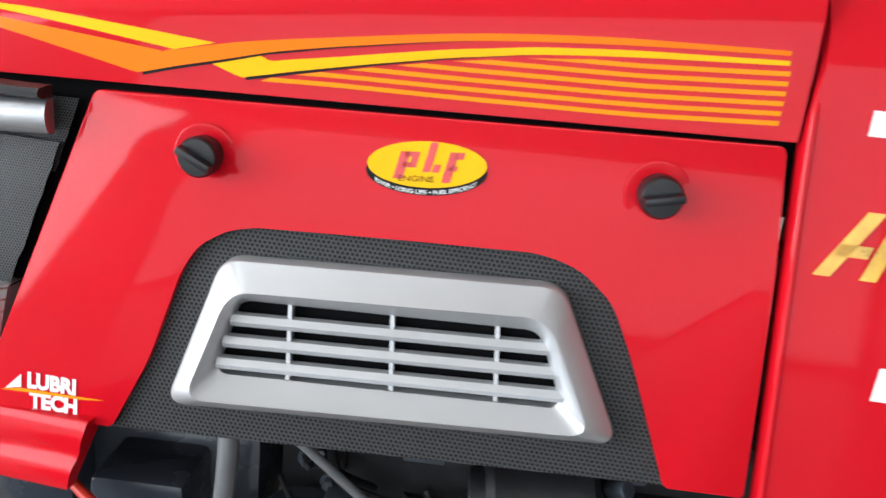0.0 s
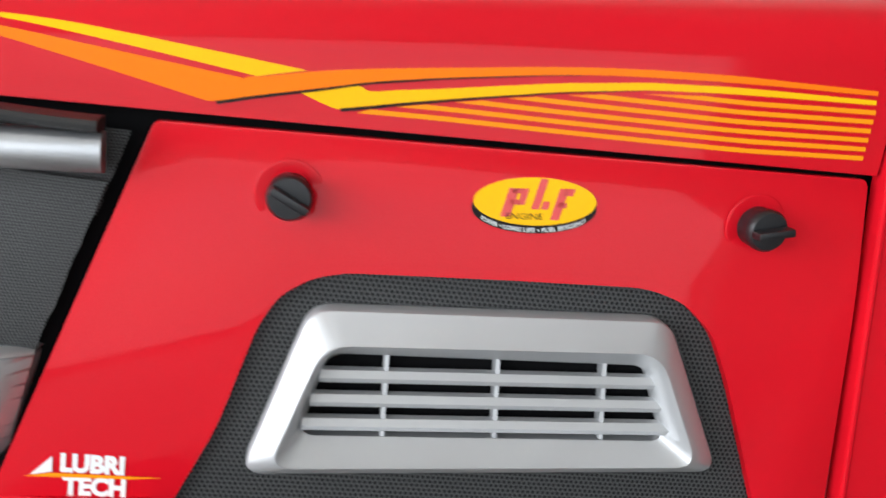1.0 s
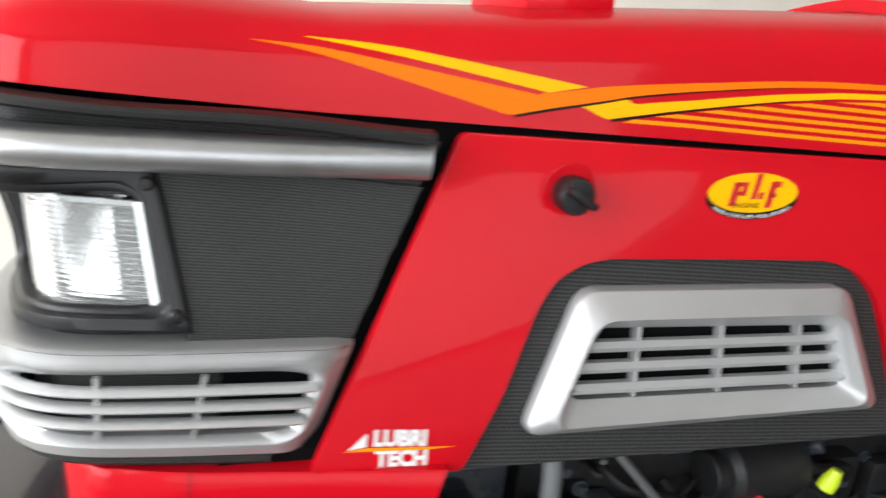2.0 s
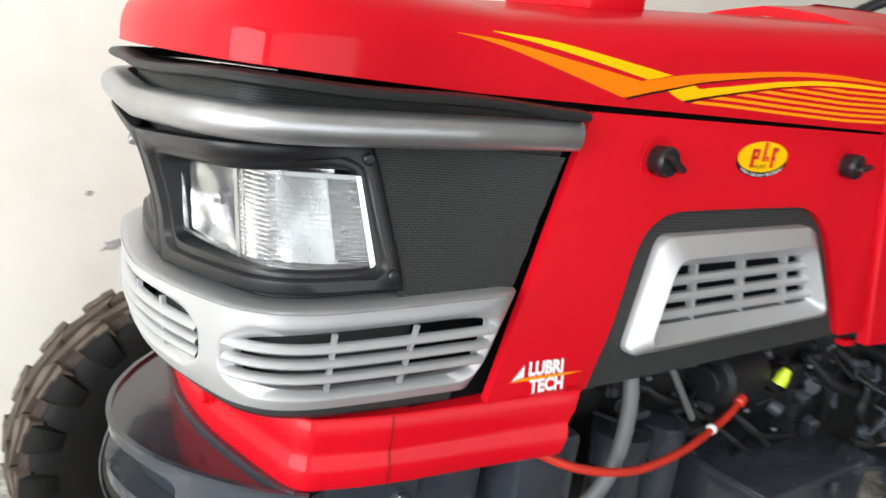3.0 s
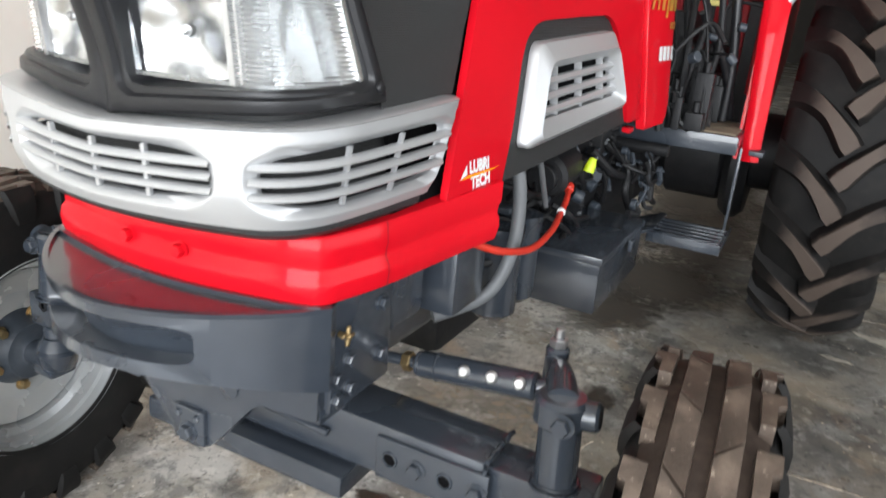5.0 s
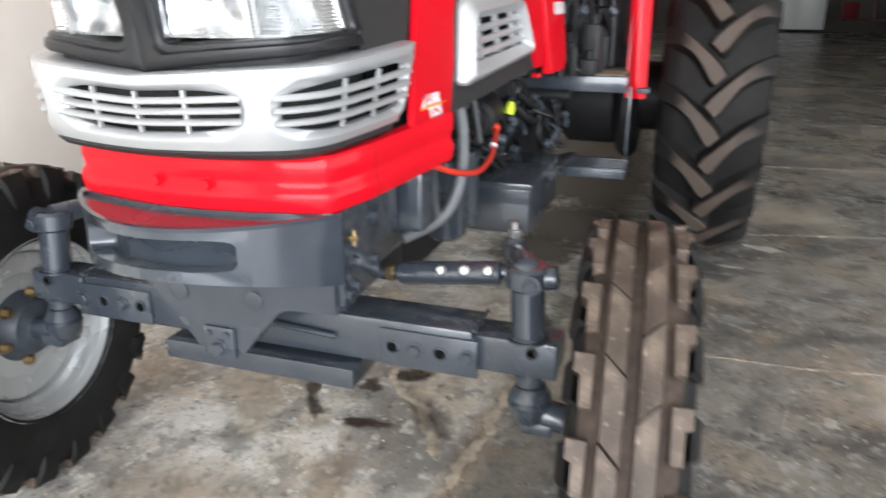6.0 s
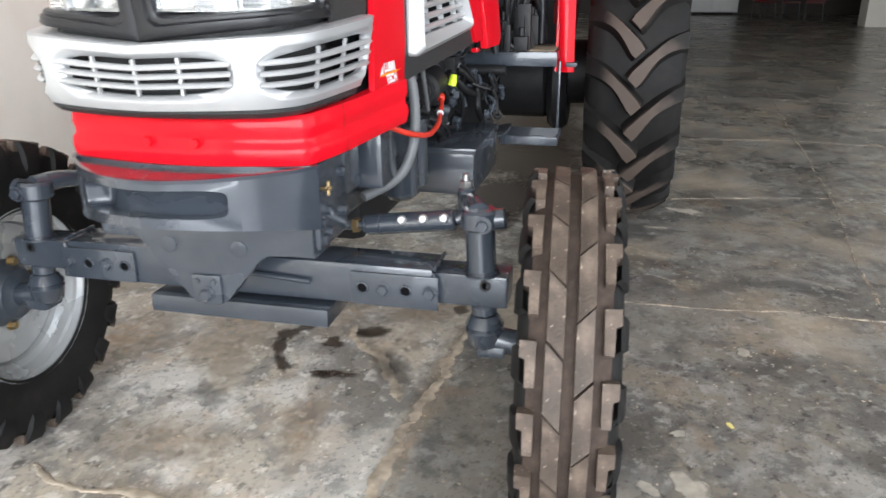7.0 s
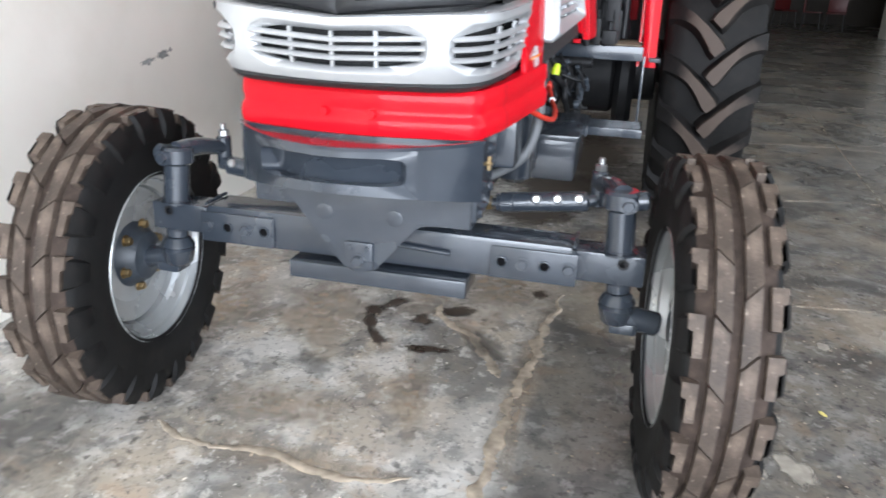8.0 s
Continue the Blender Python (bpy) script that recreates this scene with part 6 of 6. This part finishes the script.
rng = random.Random(47)
for k in range(34):
    x, z = rng.uniform(0.42, 1.22), rng.uniform(0.62, 0.90)
    if k % 3 == 0:
        part("hose_clamp", rod((x, -0.215, z), (x + rng.uniform(-0.02, 0.02), -0.238, z + rng.uniform(-0.02, 0.02)), rng.uniform(0.010, 0.022), 14), GREY_MATT, engine)
    elif k % 3 == 1:
        part("engine_pipe", tube([(x, -0.20, z), (x + 0.03, -0.245, z - 0.03), (x + rng.uniform(0.05, 0.2), -0.24, z - rng.uniform(0.0, 0.12)), (x + rng.uniform(0.1, 0.22), -0.20, z - 0.1)], rng.choice((0.004, 0.007, 0.010)), 6, 9), ENGINE, engine)
    else:
        part("bracket_tab", box(x, x + rng.uniform(0.02, 0.06), -0.228, -0.195, z, z + rng.uniform(0.006, 0.03), 0.002), GREY_MATT, engine)
for k in range(10):
    x, z = rng.uniform(0.44, 1.2), rng.uniform(0.64, 0.88)
    part("bright_clip", rod((x, -0.236, z), (x + 0.004, -0.243, z + 0.006), 0.004, 10), HOSE, engine)

# ---- seat and steering wheel ----
wheel_m = along((1.60, -0.03, 1.55), (1.42, -0.03, 1.80))
steering = part("steering_wheel", tube([wheel_m @ Vector((0.20 * math.cos(radians(a)), 0.20 * math.sin(radians(a)), 0)) for a in range(0, 361, 15)], 0.016, 2, 12), BLACK, tractor, "black steering wheel")
part("steering_column", rod((1.25, -0.03, 1.30), (1.60, -0.03, 1.55), 0.03), BLACK, steering)
for a in (90, 210, 330):
    part("spoke", rod(wheel_m @ Vector((0, 0, -0.01)), wheel_m @ Vector((0.20 * math.cos(radians(a)), 0.20 * math.sin(radians(a)), 0)), 0.011, 12), BLACK, steering)
seat = part("seat", join(box(1.90, 2.40, -0.28, 0.28, 1.30, 1.45, 0.06, seg=4), box(2.30, 2.45, -0.28, 0.28, 1.4, 1.86, 0.06, seg=4)), WRAP, tractor, "grey seat under clear plastic wrap")
part("seat_base", join(box(2.06, 2.4, -0.18, 0.18, 0.85, 1.31, 0.02), box(1.90, 2.42, -0.34, 0.34, 1.285, 1.325, 0.01)), ENGINE, seat)

# ---- floor: mended joints, cracks, stains and painted shade ----
def ragged(pts, width, seed, z=0.003, taper=True):
    """A thin crooked strip of mortar along the points."""
    rng = random.Random(seed)
    line = curve_pts([(x, y, 0) for x, y in pts], 14)
    bm = bmesh.new()
    rows = []
    for i, p in enumerate(line):
        d = (line[min(i + 1, len(line) - 1)] - line[max(i - 1, 0)]).normalized()
        side = Vector((-d.y, d.x, 0))
        t = i / (len(line) - 1)
        wob, thick = noise.noise(Vector((p.x * 11, p.y * 11, seed))), noise.noise(Vector((p.x * 23, p.y * 23, seed + 5.5)))
        w = width * (0.75 + 0.7 * thick + 0.25 * rng.random()) * (min(1, 6 * t, 6 * (1 - t)) if taper else 1) + 0.002
        o = side * (0.7 * wob + 0.15 * rng.uniform(-1, 1)) * width
        rows.append([bm.verts.new(p + o + side * k * w + Vector((0, 0, h))) for k, h in ((-0.5, 0.0006), (-0.3, z), (0.3, z), (0.5, 0.0006))])
    for a, b in zip(rows, rows[1:]):
        for j in range(3):
            bm.faces.new((a[j], a[j + 1], b[j + 1], b[j]))
    return bm


def blot(cx, cy, rx, ry, seed, turn=0.0, z=0.0016, rough=0.35, n=40):
    """A flat patch with an uneven edge."""
    bm = bmesh.new()
    lay = bm.verts.layers.float.new("fade")
    mid = bm.verts.new((cx, cy, z))
    mid[lay] = 1.0
    rings = []
    for share, fade in ((0.35, 1.0), (0.7, 0.62), (1.15, 0.0)):
        row = []
        for i in range(n):
            a = 2 * math.pi * i / n
            k = 1 + rough * (noise.noise(Vector((math.cos(a) * 1.7, math.sin(a) * 1.7, seed))) + 0.6 * noise.noise(Vector((math.cos(a) * 5, math.sin(a) * 5, seed + 9))))
            q = Matrix.Rotation(turn, 3, "Z") @ Vector((rx * k * share * math.cos(a), ry * k * share * math.sin(a), 0))
            v = bm.verts.new((cx + q.x, cy + q.y, z))
            v[lay] = fade
            row.append(v)
        rings.append(row)
    for i in range(n):
        bm.faces.new((mid, rings[0][i], rings[0][(i + 1) % n]))
        for p, q in zip(rings, rings[1:]):
            bm.faces.new((p[i], q[i], q[(i + 1) % n], p[(i + 1) % n]))
    return bm



for k, (pts, w) in enumerate((([(1.0, -0.345), (0.78, -0.328), (0.62, -0.318), (0.5, -0.303), (0.32, -0.29), (0.187, -0.284), (0.02, -0.272), (-0.113, -0.279), (-0.3, -0.285), (-0.6, -0.33)], 0.036),
                              ([(0.78, 0.05), (0.69, 0.02), (0.54, -0.13), (0.42, -0.20), (0.36, -0.235)], 0.030),
                              ([(-0.10, 0.55), (-0.15, 0.40), (-0.14, 0.24), (-0.18, 0.04), (-0.14, -0.12)], 0.024),
                              ([(1.16, -0.60), (1.17, -0.81), (1.17, -1.1), (1.20, -1.38), (1.19, -1.66), (1.22, -2.4), (1.2, -3.5)], 0.011),
                              ([(9.0, -2.35), (6.0, -2.12), (4.24, -1.98), (2.70, -1.85), (1.87, -1.74), (1.32, -1.69), (0.2, -1.6), (-1.2, -1.5)], 0.013),
                              ([(2.55, -1.05), (2.63, -1.37), (2.72, -1.8), (2.67, -2.07), (2.7, -3.2)], 0.009),
                              ([(4.1, -0.9), (4.15, -1.23), (4.22, -1.9), (4.15, -2.48), (4.2, -3.5)], 0.010),
                              ([(5.9, -1.2), (6.0, -1.81), (6.16, -2.19), (6.02, -2.94), (6.0, -4.5)], 0.012))):
    part("floor_joint", ragged(pts, w, k), CONCRETE_JOINT if k < 3 else WORN_JOINT, floor, "pale mended joint")
# blots at x 2.0 and 2.45 also paint the shade under the rear
for k, (x, y, rx, ry, a) in enumerate(((0.75, 0.195, 0.075, 0.030, -0.6), (0.67, 0.245, 0.050, 0.040, 0.0), (0.585, 0.232, 0.075, 0.026, 0.3), (0.485, 0.175, 0.065, 0.024, 0.6), (0.455, 0.03, 0.030, 0.045, 0.2), (0.65, 0.075, 0.045, 0.04, 0.3), (0.74, -0.02, 0.05, 0.07, 0.3), 
                                       (1.25, -0.30, 0.09, 0.05, 0.4), (2.0, -0.12, 0.28, 0.24, 0.1), (2.45, -0.22, 0.45, 0.36, 0.1), (3.3, -0.25, 0.8, 0.42, 0.0), (4.4, -0.1, 0.9, 0.5, 0.2), (5.8, -0.1, 1.0, 0.6, 0.0), (0.97, -0.27, 0.05, 0.03, 0.1), (0.46, 0.00, 0.02, 0.09, 0.1))):
    part("oil_shade_blot", blot(x, y, rx, ry, k * 3.1, a, 0.0014 + 0.0001 * k), OIL_SHADE, floor, "dark damp stain, partly painted floor shade")
for k, (x, y, rx, ry, a) in enumerate(((0.66, 0.42, 0.30, 0.16, 0.2), (0.55, 0.72, 0.25, 0.14, 0.0), (0.22, -0.015, 0.26, 0.065, 0.3), (0.58, -0.10, 0.24, 0.045, 0.66), (0.05, 0.30, 0.10, 0.22, 0.0), (0.9, 0.1, 0.3, 0.12, 0.0),
                                       (-0.15, 0.16, 0.06, 0.30, 0.0), (0.35, -0.30, 0.5, 0.06, 0.0), (1.05, -0.12, 0.42, 0.22, 0.1), (1.30, -0.52, 0.36, 0.20, 0.0))):
    part("floor_patch", blot(x, y, rx, ry, k * 4.3 + 17, a, 0.0006 + 0.0001 * k, 0.5), TAN, floor, "sandy washed patch")
for k, (x, y, rx, ry, a) in enumerate(((0.53, -0.16, 0.13, 0.07, 0.5),  (-0.25, 0.82, 0.34, 0.26, 0.4), (0.28, 0.30, 0.10, 0.05, 0.8))):
    part("floor_patch", blot(x, y, rx, ry, k * 2.9 + 31, a, 0.0032 + 0.0001 * k, 0.5), SCUFF, floor, "dark scuffed patch")
rng = random.Random(77)
for k, (x, y, rx, ry) in enumerate(((0.86, -1.18, 0.035, 0.022), (0.15, -0.97, 0.07, 0.04), (0.37, -0.96, 0.018, 0.025), (0.13, -0.88, 0.04, 0.02), (2.35, -1.10, 0.10, 0.05), (2.05, -0.95, 0.06, 0.03))):
    part("floor_patch", blot(x, y, rx, ry, k * 5.7 + 1, 0.3 * k, 0.0022, 0.5), SPLASH, floor, "pale plaster splash")
part("floor_patch", blot(0.43, -1.09, 0.014, 0.006, 3.3, 0.4, 0.004, 0.2, 16), YELLOW_DUST, floor, "small yellow scrap")
crumbs = bmesh.new()
for k in range(1100):
    x, y = rng.uniform(-0.7, 2.4), rng.uniform(-2.2, 0.9)
    r = rng.uniform(0.0012, 0.006)
    c = [crumbs.verts.new((x + r * math.cos(a) * rng.uniform(0.5, 1.3), y + r * math.sin(a) * rng.uniform(0.5, 1.3), 0.0014)) for a in (0, 1.2, 2.4, 3.6, 4.9)]
    top = crumbs.verts.new((x, y, 0.0014 + r * 0.3))
    for i in range(5):
        crumbs.faces.new((c[i], c[(i + 1) % 5], top))
tagged(part("plaster_crumbs", crumbs, CONCRETE_JOINT), "scattered pale plaster crumbs on the concrete floor", "debris", kind="stuff")

# ---- wall: peeling spots ----
for k, (x, z, rx, rz) in enumerate(((1.19, 0.72, 0.05, 0.020), (1.09, 0.705, 0.05, 0.012), (1.24, 0.735, 0.02, 0.012), (0.02, 0.650, 0.045, 0.022), (0.135, 0.672, 0.032, 0.012), (0.10, 0.60, 0.014, 0.012), (-0.05, 0.80, 0.012, 0.01), (1.6, 0.9, 0.02, 0.02), (0.7, 1.2, 0.012, 0.015))):
    bm = blot(0, 0, rx, rz, k * 2.3 + 40, 0.1 * k, 0.0, 0.7, 36)
    bm.transform(Matrix.Translation((x, 1.3085, z)) @ pose(0, 0, 0, 90))
    part("peeled_spot", bm, PEEL, wall_east, "grey spot of peeled paint")

# ---- things at the far end of the hall ----
def plastic_chair(x, y, turn):
    chair = tagged(new("chair"), "dark maroon moulded plastic chair at the far end", "chair", "chairs at the far end")
    chair.matrix_world = pose(x, y, 0, 0, 0, turn)
    part("seat", box(-0.22, 0.22, -0.22, 0.22, 0.42, 0.45, 0.01), CHAIRRED, chair)
    part("backrest", box(0.19, 0.23, -0.22, 0.22, 0.45, 0.85, 0.01), CHAIRRED, chair)
    for lx in (-0.2, 0.2):
        for ly in (-0.2, 0.2):
            part("leg", rod((lx * 1.1, ly * 1.1, 0), (lx * 0.95, ly * 0.95, 0.43), 0.022, 10), DOORPAINT, chair)


for x, y, a in ((21.0, -4.35, 20), (20.6, -4.95, 75), (20.3, -5.45, -15)):
    plastic_chair(x, y, a)
cabinet = tagged(new("cabinet"), "white enamelled cabinet against the far wall", "cabinet")
cabinet.location = (23.4, -3.25, 0)
part("body", box(-0.35, 0.35, -0.70, 0.70, 0.08, 1.6, 0.02), APPLIANCE, cabinet)
for sy in (-1, 1):
    part("door", box(-0.37, -0.352, *sorted((sy * 0.01, sy * 0.68)), 0.12, 1.56, 0.008), APPLIANCE, cabinet)
    part("foot", box(-0.3, -0.22, *sorted((sy * 0.58, sy * 0.66)), 0, 0.085, 0.005), DOORPAINT, cabinet)
